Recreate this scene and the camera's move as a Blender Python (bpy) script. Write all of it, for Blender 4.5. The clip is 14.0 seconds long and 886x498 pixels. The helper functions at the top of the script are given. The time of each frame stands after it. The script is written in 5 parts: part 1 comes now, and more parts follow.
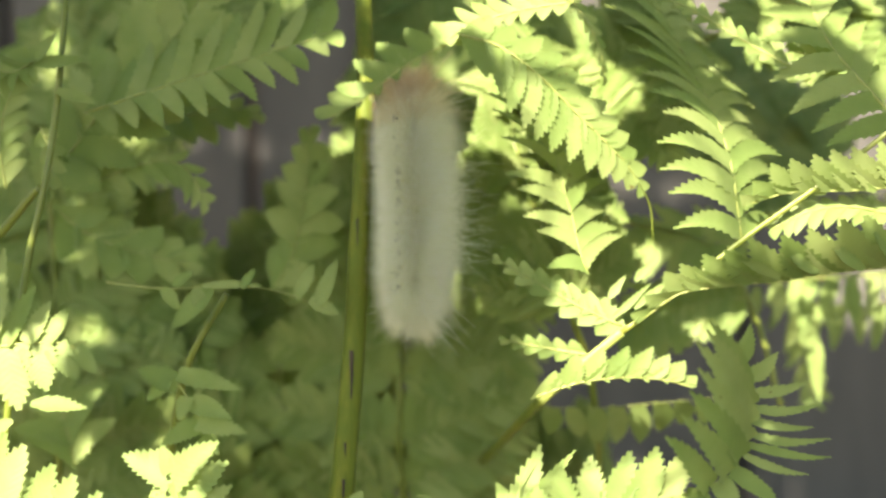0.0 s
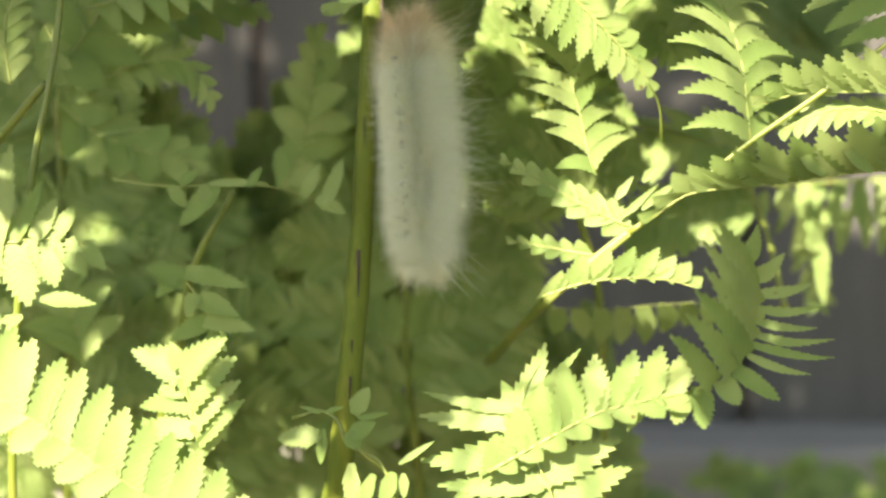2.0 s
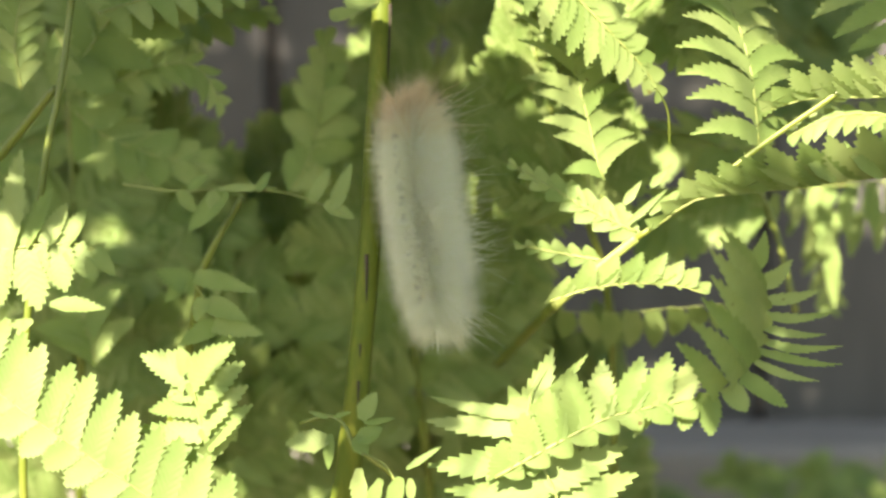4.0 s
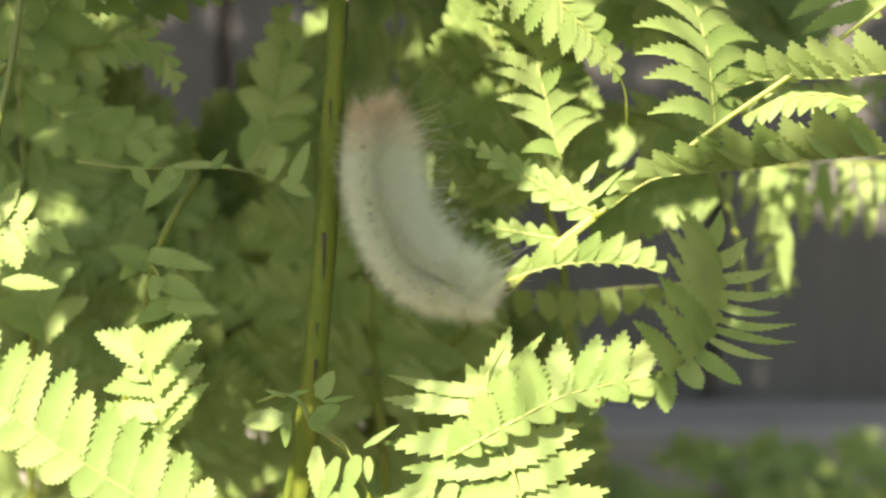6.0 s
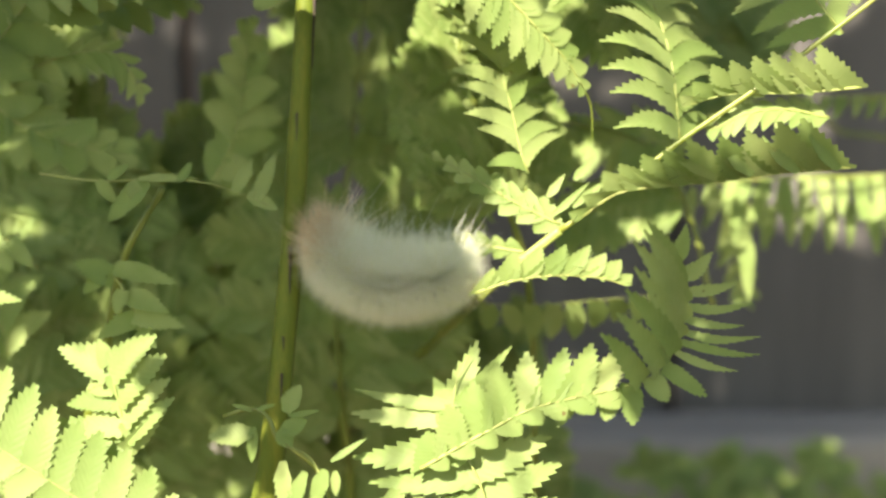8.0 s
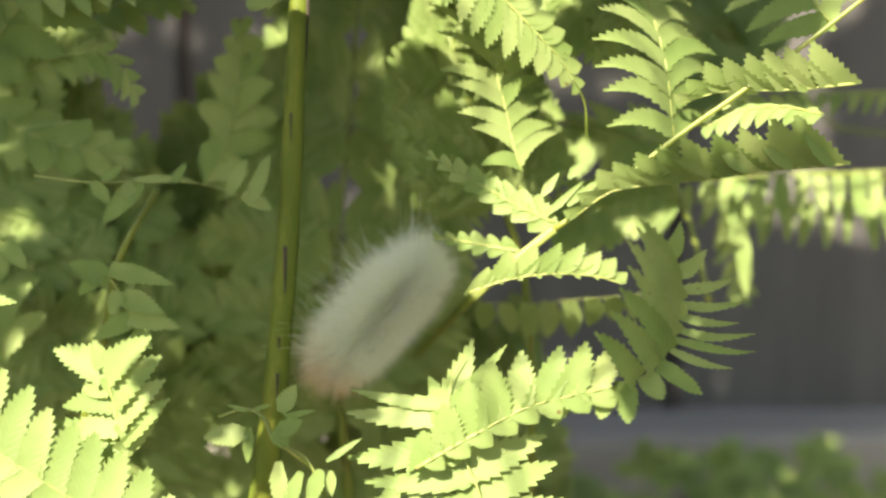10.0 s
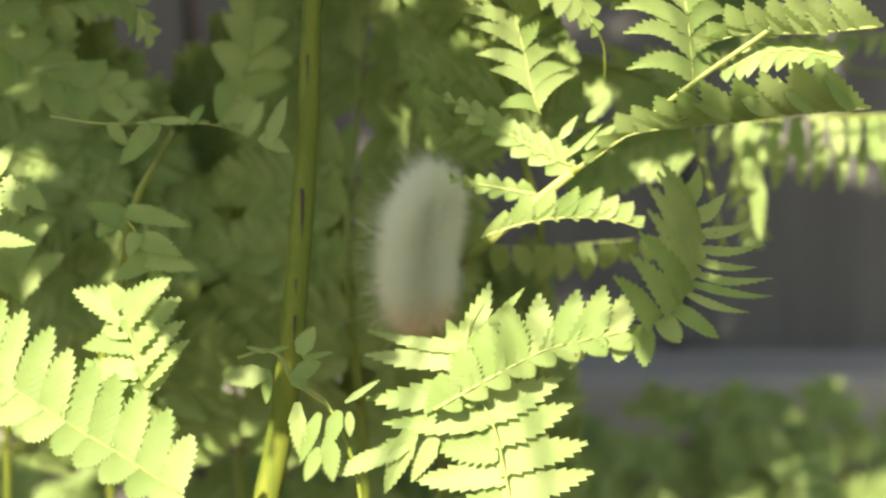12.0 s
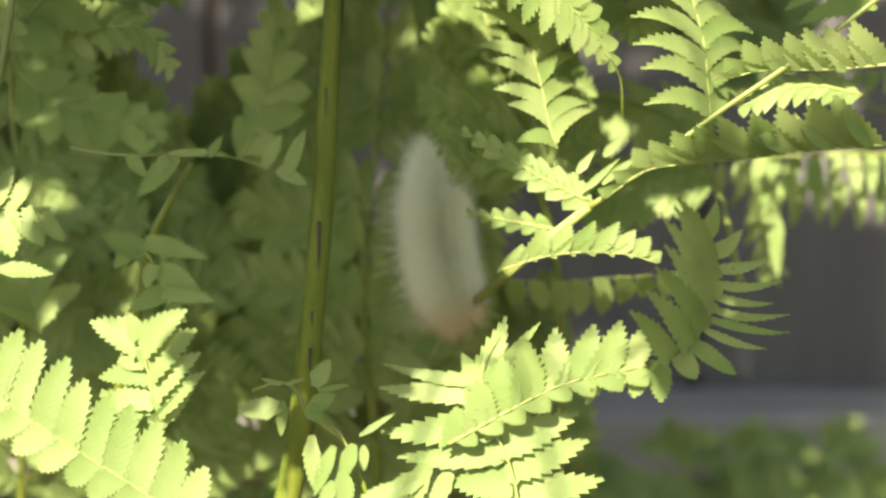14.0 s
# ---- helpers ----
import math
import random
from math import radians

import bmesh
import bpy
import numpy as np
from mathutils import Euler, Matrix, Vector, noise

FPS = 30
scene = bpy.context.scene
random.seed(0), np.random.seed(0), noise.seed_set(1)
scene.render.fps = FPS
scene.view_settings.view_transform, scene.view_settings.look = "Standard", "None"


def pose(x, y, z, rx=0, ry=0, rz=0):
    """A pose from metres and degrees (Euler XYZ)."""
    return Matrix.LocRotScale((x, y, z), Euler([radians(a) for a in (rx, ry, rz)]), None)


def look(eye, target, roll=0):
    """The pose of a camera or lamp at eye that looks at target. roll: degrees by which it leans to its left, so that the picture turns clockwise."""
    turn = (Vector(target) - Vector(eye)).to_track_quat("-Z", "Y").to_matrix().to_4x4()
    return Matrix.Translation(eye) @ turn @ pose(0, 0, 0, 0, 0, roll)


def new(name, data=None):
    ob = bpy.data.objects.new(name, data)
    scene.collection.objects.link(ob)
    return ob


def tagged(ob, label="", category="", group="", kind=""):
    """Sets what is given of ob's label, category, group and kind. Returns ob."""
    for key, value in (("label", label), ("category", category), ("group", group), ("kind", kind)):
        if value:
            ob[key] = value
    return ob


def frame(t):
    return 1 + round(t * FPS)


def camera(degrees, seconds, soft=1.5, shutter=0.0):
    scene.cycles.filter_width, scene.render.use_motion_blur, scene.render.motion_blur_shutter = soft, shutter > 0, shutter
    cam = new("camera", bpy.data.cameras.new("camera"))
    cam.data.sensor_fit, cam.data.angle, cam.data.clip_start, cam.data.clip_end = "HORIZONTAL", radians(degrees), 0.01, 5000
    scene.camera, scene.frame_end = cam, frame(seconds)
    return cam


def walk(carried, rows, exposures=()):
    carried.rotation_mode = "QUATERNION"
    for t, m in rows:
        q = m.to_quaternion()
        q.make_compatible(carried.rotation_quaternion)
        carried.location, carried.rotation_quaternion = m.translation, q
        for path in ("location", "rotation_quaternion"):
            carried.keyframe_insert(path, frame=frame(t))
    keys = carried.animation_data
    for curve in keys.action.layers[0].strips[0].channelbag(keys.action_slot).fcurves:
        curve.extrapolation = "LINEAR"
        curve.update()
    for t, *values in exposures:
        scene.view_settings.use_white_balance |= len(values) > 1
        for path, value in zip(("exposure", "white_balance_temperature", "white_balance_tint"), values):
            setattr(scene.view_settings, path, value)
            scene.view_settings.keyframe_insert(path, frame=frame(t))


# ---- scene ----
# ---------- camera ----------
cam = camera(40.0, 14.0, soft=2.6)
cam.data.dof.use_dof = True
cam.data.dof.focus_distance = 0.214
cam.data.dof.aperture_fstop = 10
walk(cam, [
    (0, pose(0.00037, 0, 0.44991, 87.541, 0.617, 1.116)),
    (0.5, pose(0.00005, 0, 0.44923, 86.617, 0.547, 1.645)),
    (1, pose(0.00001, 0, 0.44836, 85.679, 0.452, 1.448)),
    (1.5, pose(-0.00006, 0, 0.44813, 83.751, 0.282, 1.528)),
    (2, pose(0.00021, 0, 0.44838, 83.206, 0.242, 1.437)),
    (4.3, pose(0.00236, 0, 0.45064, 82.742, 0.359, 2.328)),
    (4.5, pose(0.00261, 0, 0.45024, 82.474, 0.405, 2.360)),
    (5, pose(0.00228, 0, 0.45025, 82.079, 0.281, 1.816)),
    (5.5, pose(0.00131, 0, 0.44984, 82.036, -0.086, 0.560)),
    (6, pose(0.00085, 0, 0.44979, 82.074, -0.161, 0.019)),
    (6.5, pose(0.00033, 0, 0.45043, 82.013, -0.188, -0.001)),
    (7, pose(0.00004, 0, 0.44944, 81.807, -0.230, -0.588)),
    (7.5, pose(-0.00016, 0, 0.44903, 81.835, -0.485, -0.770)),
    (8, pose(-0.00045, 0, 0.45011, 82.629, -0.398, -1.855)),
    (8.2, pose(-0.00015, 0, 0.44943, 83.194, -0.306, -2.583)),
    (10.3, pose(0.00099, 0, 0.45042, 82.141, 0.000, -1.741)),
    (10.5, pose(0.00098, 0, 0.45039, 81.653, 0.090, -1.895)),
    (11, pose(0.00055, 0, 0.45074, 80.428, 0.003, -1.876)),
    (11.5, pose(-0.00108, 0, 0.45078, 79.559, -0.092, -1.713)),
    (12, pose(-0.00169, 0, 0.45083, 79.730, -0.207, -1.623)),
    (12.5, pose(-0.00105, 0, 0.45043, 79.952, -0.114, -1.521)),
    (13, pose(-0.00099, 0, 0.44992, 80.325, -0.043, -1.001)),
    (13.5, pose(-0.00117, 0, 0.45087, 80.677, -0.425, -0.954)),
    (14, pose(-0.00162, 0, 0.45053, 81.380, -0.534, -0.773)),
], exposures=[(0, 2.14, 6600, 6.5), (2, 2.1, 6600, 6.5), (4.6, 2.03, 6600, 6.5), (6.5, 1.9, 6550, 8), (10.5, 1.86, 6500, 8.5), (14, 1.8, 6500, 8.5)])

# ---------- sky and sun ----------
SUN = Vector((-0.3, -0.72, 0.62)).normalized()
world = bpy.data.worlds.new("sky")
scene.world = world
world.use_nodes = True
wn = world.node_tree.nodes
sky = wn.new("ShaderNodeTexSky")
sky.sky_type = "NISHITA"
sky.sun_disc = False
sky.dust_density, sky.ozone_density = 1.6, 0.8
sky.sun_elevation = math.asin(SUN.z)
sky.sun_rotation = math.atan2(SUN.x, SUN.y)
world.node_tree.links.new(sky.outputs[0], wn["Background"].inputs[0])
wn["Background"].inputs[1].default_value = 0.088
lamp = bpy.data.lights.new("sun", "SUN")
lamp.energy, lamp.angle, lamp.color = 7.2, radians(0.55), (1.0, 0.85, 0.74)
sun = new("sun", lamp)
sun.matrix_world = look(SUN * 5, (0, 0, 0))


# ---------- materials ----------
def material(name):
    m = bpy.data.materials.new(name)
    m.use_nodes = True
    return m, m.node_tree.nodes, m.node_tree.links, m.node_tree.nodes["Principled BSDF"]


def ramp(nodes, stops):
    r = nodes.new("ShaderNodeValToRGB")
    els = r.color_ramp.elements
    while len(els) < len(stops):
        els.new(0.5)
    for e, (p, c) in zip(els, stops):
        e.position, e.color = p, (*c, 1)
    return r


def leaf_material(name, dark, mid, light, thin=0.42):
    """Thin green blade: lets part of the light through, faint oblique veins, blotches."""
    m, n, l, b = material(name)
    info, geo = n.new("ShaderNodeObjectInfo"), n.new("ShaderNodeNewGeometry")
    add = n.new("ShaderNodeMath")
    add.operation = "ADD"
    l.new(info.outputs["Random"], add.inputs[0])
    l.new(geo.outputs["Random Per Island"], add.inputs[1])
    wrap = n.new("ShaderNodeMath")
    wrap.operation = "FRACT"
    l.new(add.outputs[0], wrap.inputs[0])
    col = ramp(n, [(0.0, dark), (0.5, mid), (1.0, light)])
    blot = n.new("ShaderNodeTexNoise")
    blot.inputs["Scale"].default_value, blot.inputs["Detail"].default_value = 160, 4
    tex = n.new("ShaderNodeTexCoord")
    l.new(geo.outputs["Position"], blot.inputs["Vector"])
    mixf = n.new("ShaderNodeMath")
    mixf.operation = "MULTIPLY_ADD"
    mixf.inputs[1].default_value, mixf.inputs[2].default_value = 0.6, 0.1
    l.new(blot.outputs["Fac"], mixf.inputs[0])
    half = n.new("ShaderNodeMath")
    half.operation = "MULTIPLY_ADD"
    half.inputs[1].default_value = 0.45
    l.new(wrap.outputs[0], half.inputs[0])
    l.new(mixf.outputs[0], half.inputs[2])
    l.new(half.outputs[0], col.inputs[0])
    fleck = n.new("ShaderNodeTexNoise")
    fleck.inputs["Scale"].default_value, fleck.inputs["Detail"].default_value = 420, 2
    l.new(geo.outputs["Position"], fleck.inputs["Vector"])
    edge = ramp(n, [(0.74, (0, 0, 0)), (0.8, (1, 1, 1))])
    l.new(fleck.outputs["Fac"], edge.inputs[0])
    brown = n.new("ShaderNodeMix")
    brown.data_type = "RGBA"
    brown.inputs[7].default_value = (0.11, 0.085, 0.03, 1)
    l.new(edge.outputs[0], brown.inputs[0])
    l.new(col.outputs[0], brown.inputs[6])
    # veins run forward from the midrib
    sep = n.new("ShaderNodeSeparateXYZ")
    l.new(tex.outputs["UV"], sep.inputs[0])
    cen = n.new("ShaderNodeMath")
    cen.operation = "SUBTRACT"
    cen.inputs[1].default_value = 0.5
    l.new(sep.outputs["Y"], cen.inputs[0])
    ab = n.new("ShaderNodeMath")
    ab.operation = "ABSOLUTE"
    l.new(cen.outputs[0], ab.inputs[0])
    run = n.new("ShaderNodeMath")
    run.operation = "MULTIPLY_ADD"
    run.inputs[1].default_value = -1.1
    l.new(ab.outputs[0], run.inputs[0])
    l.new(sep.outputs["X"], run.inputs[2])
    wav = n.new("ShaderNodeMath")
    wav.operation = "MULTIPLY"
    wav.inputs[1].default_value = 58
    l.new(run.outputs[0], wav.inputs[0])
    sine = n.new("ShaderNodeMath")
    sine.operation = "SINE"
    l.new(wav.outputs[0], sine.inputs[0])
    bump = n.new("ShaderNodeBump")
    bump.inputs["Strength"].default_value, bump.inputs["Distance"].default_value = 0.1, 0.00015
    l.new(sine.outputs[0], bump.inputs["Height"])
    l.new(bump.outputs[0], b.inputs["Normal"])
    l.new(brown.outputs[2], b.inputs["Base Color"])
    b.inputs["Roughness"].default_value = 0.5
    b.inputs["Specular IOR Level"].default_value = 0.14
    tr = n.new("ShaderNodeBsdfTranslucent")
    warm = n.new("ShaderNodeMix")
    warm.data_type, warm.blend_type = "RGBA", "MULTIPLY"
    warm.inputs[0].default_value = 1.0
    warm.inputs[7].default_value = (1.3, 1.2, 0.85, 1)
    l.new(brown.outputs[2], warm.inputs[6])
    l.new(warm.outputs[2], tr.inputs[0])
    mix = n.new("ShaderNodeMixShader")
    mix.inputs[0].default_value = thin
    l.new(b.outputs[0], mix.inputs[1])
    l.new(tr.outputs[0], mix.inputs[2])
    l.new(mix.outputs[0], n["Material Output"].inputs[0])
    return m


def mottled(name, stops, scale=60, rough=0.6, bump=0.3, depth=0.001, stretch=(1, 1, 1), spec=0.4):
    m, n, l, b = material(name)
    geo = n.new("ShaderNodeNewGeometry")
    mp = n.new("ShaderNodeMapping")
    mp.inputs["Scale"].default_value = stretch
    l.new(geo.outputs["Position"], mp.inputs["Vector"])
    t1, t2 = n.new("ShaderNodeTexNoise"), n.new("ShaderNodeTexNoise")
    for t, s in ((t1, scale), (t2, scale * 7)):
        t.inputs["Scale"].default_value, t.inputs["Detail"].default_value = s, 6
        l.new(mp.outputs[0], t.inputs["Vector"])
    mul = n.new("ShaderNodeMath")
    mul.operation = "MULTIPLY_ADD"
    mul.inputs[1].default_value = 0.35
    sub = n.new("ShaderNodeMath")
    sub.operation = "MULTIPLY"
    sub.inputs[1].default_value = 0.65
    l.new(t1.outputs["Fac"], sub.inputs[0])
    l.new(t2.outputs["Fac"], mul.inputs[0])
    l.new(sub.outputs[0], mul.inputs[2])
    col = ramp(n, stops)
    l.new(mul.outputs[0], col.inputs[0])
    l.new(col.outputs[0], b.inputs["Base Color"])
    bp = n.new("ShaderNodeBump")
    bp.inputs["Strength"].default_value, bp.inputs["Distance"].default_value = bump, depth
    l.new(mul.outputs[0], bp.inputs["Height"])
    l.new(bp.outputs[0], b.inputs["Normal"])
    b.inputs["Roughness"].default_value = rough
    b.inputs["Specular IOR Level"].default_value = spec
    return m


LEAF = leaf_material("fern_green", (0.098, 0.163, 0.038), (0.168, 0.24, 0.066), (0.264, 0.325, 0.116), 0.45)
STALK = mottled("stalk_green", [(0.3, (0.065, 0.1, 0.01)), (0.5, (0.105, 0.135, 0.014)), (0.7, (0.16, 0.165, 0.028))], 90, 0.45, 0.25, 0.0004, (1, 1, 0.15))
STREAKED = mottled("streaked_stalk", [(0.3, (0.055, 0.085, 0.009)), (0.5, (0.08, 0.105, 0.011)), (0.68, (0.13, 0.135, 0.015))], 420, 0.65, 0.2, 0.0003, (1, 1, 0.035), 0.15)
RIB = mottled("rib_pale_green", [(0.35, (0.16, 0.2, 0.04)), (0.65, (0.25, 0.28, 0.075))], 120, 0.5, 0.2, 0.0003)
SCAR = mottled("scar_brown", [(0.35, (0.012, 0.01, 0.006)), (0.65, (0.05, 0.035, 0.02))], 300, 0.8, 0.4, 0.0003)
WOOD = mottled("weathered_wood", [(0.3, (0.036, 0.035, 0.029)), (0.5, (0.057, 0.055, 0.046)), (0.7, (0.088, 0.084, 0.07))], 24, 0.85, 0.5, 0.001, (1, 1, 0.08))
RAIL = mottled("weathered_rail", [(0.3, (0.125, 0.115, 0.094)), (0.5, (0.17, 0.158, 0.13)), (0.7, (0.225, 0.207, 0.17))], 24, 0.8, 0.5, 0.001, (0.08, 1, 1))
SOIL = mottled("soil", [(0.3, (0.025, 0.018, 0.012)), (0.5, (0.06, 0.045, 0.03)), (0.7, (0.14, 0.1, 0.07))], 14, 0.95, 0.9, 0.02)
SKIN = mottled("caterpillar_skin", [(0.3, (0.55, 0.55, 0.33)), (0.5, (0.69, 0.69, 0.47)), (0.7, (0.78, 0.78, 0.58))], 500, 0.6, 0.3, 0.0003)
BLACK = mottled("caterpillar_black", [(0.3, (0.012, 0.011, 0.012)), (0.7, (0.04, 0.036, 0.036))], 600, 0.5, 0.2, 0.0002)
WART = mottled("wart_grey", [(0.3, (0.1, 0.11, 0.12)), (0.7, (0.22, 0.23, 0.22))], 600, 0.6, 0.2, 0.0002)
YELLOW = mottled("wart_yellow", [(0.3, (0.55, 0.45, 0.12)), (0.7, (0.68, 0.58, 0.22))], 600, 0.6, 0.2, 0.0002)
HEADC = mottled("caterpillar_head", [(0.3, (0.35, 0.2, 0.08)), (0.7, (0.5, 0.32, 0.14))], 600, 0.4, 0.2, 0.0002)


def hair_material(name, low, mid, high):
    m, n, l, b = material(name)
    geo = n.new("ShaderNodeNewGeometry")
    col = ramp(n, [(0.0, low), (0.5, mid), (1.0, high)])
    l.new(geo.outputs["Random Per Island"], col.inputs[0])
    l.new(col.outputs[0], b.inputs["Base Color"])
    b.inputs["Roughness"].default_value = 0.45
    tr = n.new("ShaderNodeBsdfTranslucent")
    l.new(col.outputs[0], tr.inputs[0])
    mix = n.new("ShaderNodeMixShader")
    mix.inputs[0].default_value = 0.6
    l.new(b.outputs[0], mix.inputs[1])
    l.new(tr.outputs[0], mix.inputs[2])
    l.new(mix.outputs[0], n["Material Output"].inputs[0])
    return m


HAIR = hair_material("hair_cream", (0.85, 0.87, 0.64), (0.93, 0.95, 0.79), (0.97, 0.98, 0.89))
PALE = hair_material("hair_pale_tan", (0.78, 0.72, 0.48), (0.88, 0.86, 0.65), (0.95, 0.94, 0.8))
TAN = hair_material("hair_tan", (0.66, 0.52, 0.27), (0.8, 0.68, 0.44), (0.9, 0.82, 0.6))


# ---------- mesh helpers ----------
def mesh_of(name, verts, faces, mat, uvs=None, smooth=True):
    me = bpy.data.meshes.new(name)
    me.from_pydata([tuple(v) for v in verts], [], [tuple(f) for f in faces])
    me.materials.append(mat)
    if smooth:
        me.polygons.foreach_set("use_smooth", [True] * len(me.polygons))
    if uvs is not None:
        layer = me.uv_layers.new(name="UVMap")
        idx = np.empty(len(me.loops), int)
        me.loops.foreach_get("vertex_index", idx)
        layer.data.foreach_set("uv", np.asarray(uvs, float)[idx].ravel())
    me.update()
    return me


def child(name, me, parent, m=None, label=""):
    ob = new(name, me)
    ob.parent = parent
    if m is not None:
        ob.matrix_basis = m
    return tagged(ob, label)


def thing(name, at, label, category, group="", kind=""):
    ob = new(name)
    ob.empty_display_size = 0.01
    ob.location = at
    return tagged(ob, label, category, group, kind)


def smooth_line(points, count):
    """Evenly spaced points and tangents on a Catmull-Rom curve."""
    p = [Vector(q) for q in points]
    p = [2 * p[0] - p[1], *p, 2 * p[-1] - p[-2]]
    dense = []
    for i in range(1, len(p) - 2):
        a, b, c, d = p[i - 1], p[i], p[i + 1], p[i + 2]
        for k in range(24):
            t = k / 24
            dense.append(0.5 * (2 * b + (c - a) * t + (2 * a - 5 * b + 4 * c - d) * t * t + (3 * b - a - 3 * c + d) * t ** 3))
    dense.append(p[-2])
    arc = [0.0]
    for u, v in zip(dense, dense[1:]):
        arc.append(arc[-1] + (v - u).length)
    out = []
    for k in range(count):
        s = arc[-1] * k / (count - 1)
        i = min(max(int(np.searchsorted(arc, s)), 1), len(dense) - 1)
        f = (s - arc[i - 1]) / max(arc[i] - arc[i - 1], 1e-9)
        out.append((dense[i - 1].lerp(dense[i], f), (dense[i] - dense[i - 1]).normalized()))
    return out, arc[-1]


def tube(points, r0, r1, count=24, sides=8, groove=0.0, wobble=0.0):
    """Vertices and faces of a tapered stalk, with a groove along its upper side if wanted."""
    line, _ = smooth_line(points, count)
    verts, faces = [], []
    ref = Vector((0.31, -0.9, 0.3))
    for i, (c, t) in enumerate(line):
        u = (ref - ref.dot(t) * t).normalized()
        v = t.cross(u)
        f = i / (count - 1)
        r = r0 + (r1 - r0) * f
        r *= 1 + wobble * noise.noise(c * 90)
        for k in range(sides):
            a = 2 * math.pi * k / sides
            q = r * (1 - (groove if k == 0 else 0))
            verts.append(c + q * (math.cos(a) * u + math.sin(a) * v))
    for i in range(count - 1):
        for k in range(sides):
            a, b = i * sides + k, i * sides + (k + 1) % sides
            faces.append((a, b, b + sides, a + sides))
    faces.append(tuple(range(sides - 1, -1, -1)))
    faces.append(tuple((count - 1) * sides + k for k in range(sides)))
    return verts, faces


# ---------- fern leaflets ----------
def pinnule_shape(rnd, width, tip, teeth, bend, fold, sickle=0.0):
    """One leaflet, 1 long along x: oblong, toothed, creased at its midrib. Returns vertices, faces, uvs."""
    n = teeth * 2
    verts, uvs = [], []
    for i in range(n + 1):
        x = i / n
        body = (1 - x ** tip) ** 0.75 * min(1.0, 0.62 + 2.2 * x)
        lean = sickle * x * x
        edge = 1.0 if i % 2 else 0.97 - 0.26 * x
        z = -bend * x * x
        verts.append((x, lean + 0.012 * math.sin(7 * x + width), z - 0.02 * (1 - x)))
        uvs.append((x, 0.5))
        for s in (1, -1):
            w = width * body * (edge + rnd.uniform(-0.07, 0.07)) + 0.004
            fx = x + (0.06 if i % 2 else -0.005) * (1 if x < 0.97 else 0.3)
            verts.append((fx, lean + s * w, z + fold * w + rnd.uniform(-0.012, 0.012)))
            uvs.append((x, 0.5 + s * w))
    faces = []
    for i in range(n):
        a = 3 * i
        faces.append((a, a + 3, a + 4, a + 1))
        faces.append((a, a + 2, a + 5, a + 3))
    return verts, faces, uvs


shape_rnd = random.Random(4)
BENDS = ((0.05, 0.2), (0.14, 0.3), (0.0, 0.1), (0.2, 0.25), (0.1, 0.4))
# name: half width, fullness towards the tip, teeth, sickle curve
STYLES = {"blunt": (0.2, 2.8, 8, 0.04), "broad": (0.3, 2.6, 8, 0.05), "pointed": (0.14, 1.8, 9, 0.24), "narrow": (0.1, 2.0, 7, 0.12), "smooth": (0.22, 4.0, 3, 0.05)}
KINDS = {}
for style, (w, tip, teeth, curve) in STYLES.items():
    KINDS[style] = {s: [pinnule_shape(shape_rnd, w, tip, teeth, b, f, -s * curve * (0.6 + k * 0.2)) for k, (b, f) in enumerate(BENDS)] for s in (1, -1)}
MESHES = {k: {s: [mesh_of("pinnule", v, f, LEAF, u) for v, f, u in sets[s]] for s in sets} for k, sets in KINDS.items()}


def full(x):
    return min(1.0, 0.75 + 1.5 * x) * (1 - x ** 2.6) ** 0.8 + 0.06


def spindle(x):
    return max(0.08, math.sin(math.pi * min(1, 0.12 + 0.88 * x)) ** 0.7)


def even(x):
    return 1.0 if x < 0.85 else 1.0 - 4 * (x - 0.85)


def leaflet_poses(rnd, axis, normal, pairs, length, angle, cup, profile, sides, jitter, first=0.03, fade=0.3, scale=(1, 1)):
    """Poses of the leaflets along a midrib: angle from the midrib, cup lifts (or droops) them out of the blade."""
    line, _ = smooth_line(axis, 60)
    out = []
    for i in range(pairs):
        x = first + (1 - first) * (i + 0.5) / pairs
        for s in sides:
            xs = min(0.995, x + 0.25 * (s > 0) / pairs)
            p, t = line[min(59, int(xs * 59))]
            n = Vector(normal)
            n = (n - n.dot(t) * t).normalized()
            side = n.cross(t) * s
            a = radians(angle * (1 - fade * x) + rnd.uniform(-1, 1) * jitter)
            c = radians(cup + rnd.uniform(-1, 1) * jitter)
            way = (math.cos(a) * t + math.sin(a) * (math.cos(c) * side + math.sin(c) * n)).normalized()
            up = n - math.sin(c) * side + Vector((rnd.uniform(-1, 1), rnd.uniform(-1, 1), rnd.uniform(-1, 1))) * jitter / 90
            up = (up - up.dot(way) * way).normalized()
            q = length * profile(x) * rnd.uniform(0.9, 1.08) * scale[s < 0]
            rot = Matrix((way, up.cross(way), up)).transposed().to_4x4()
            out.append((p, rot, q, s))
    return out


leaf_rnd = random.Random(11)


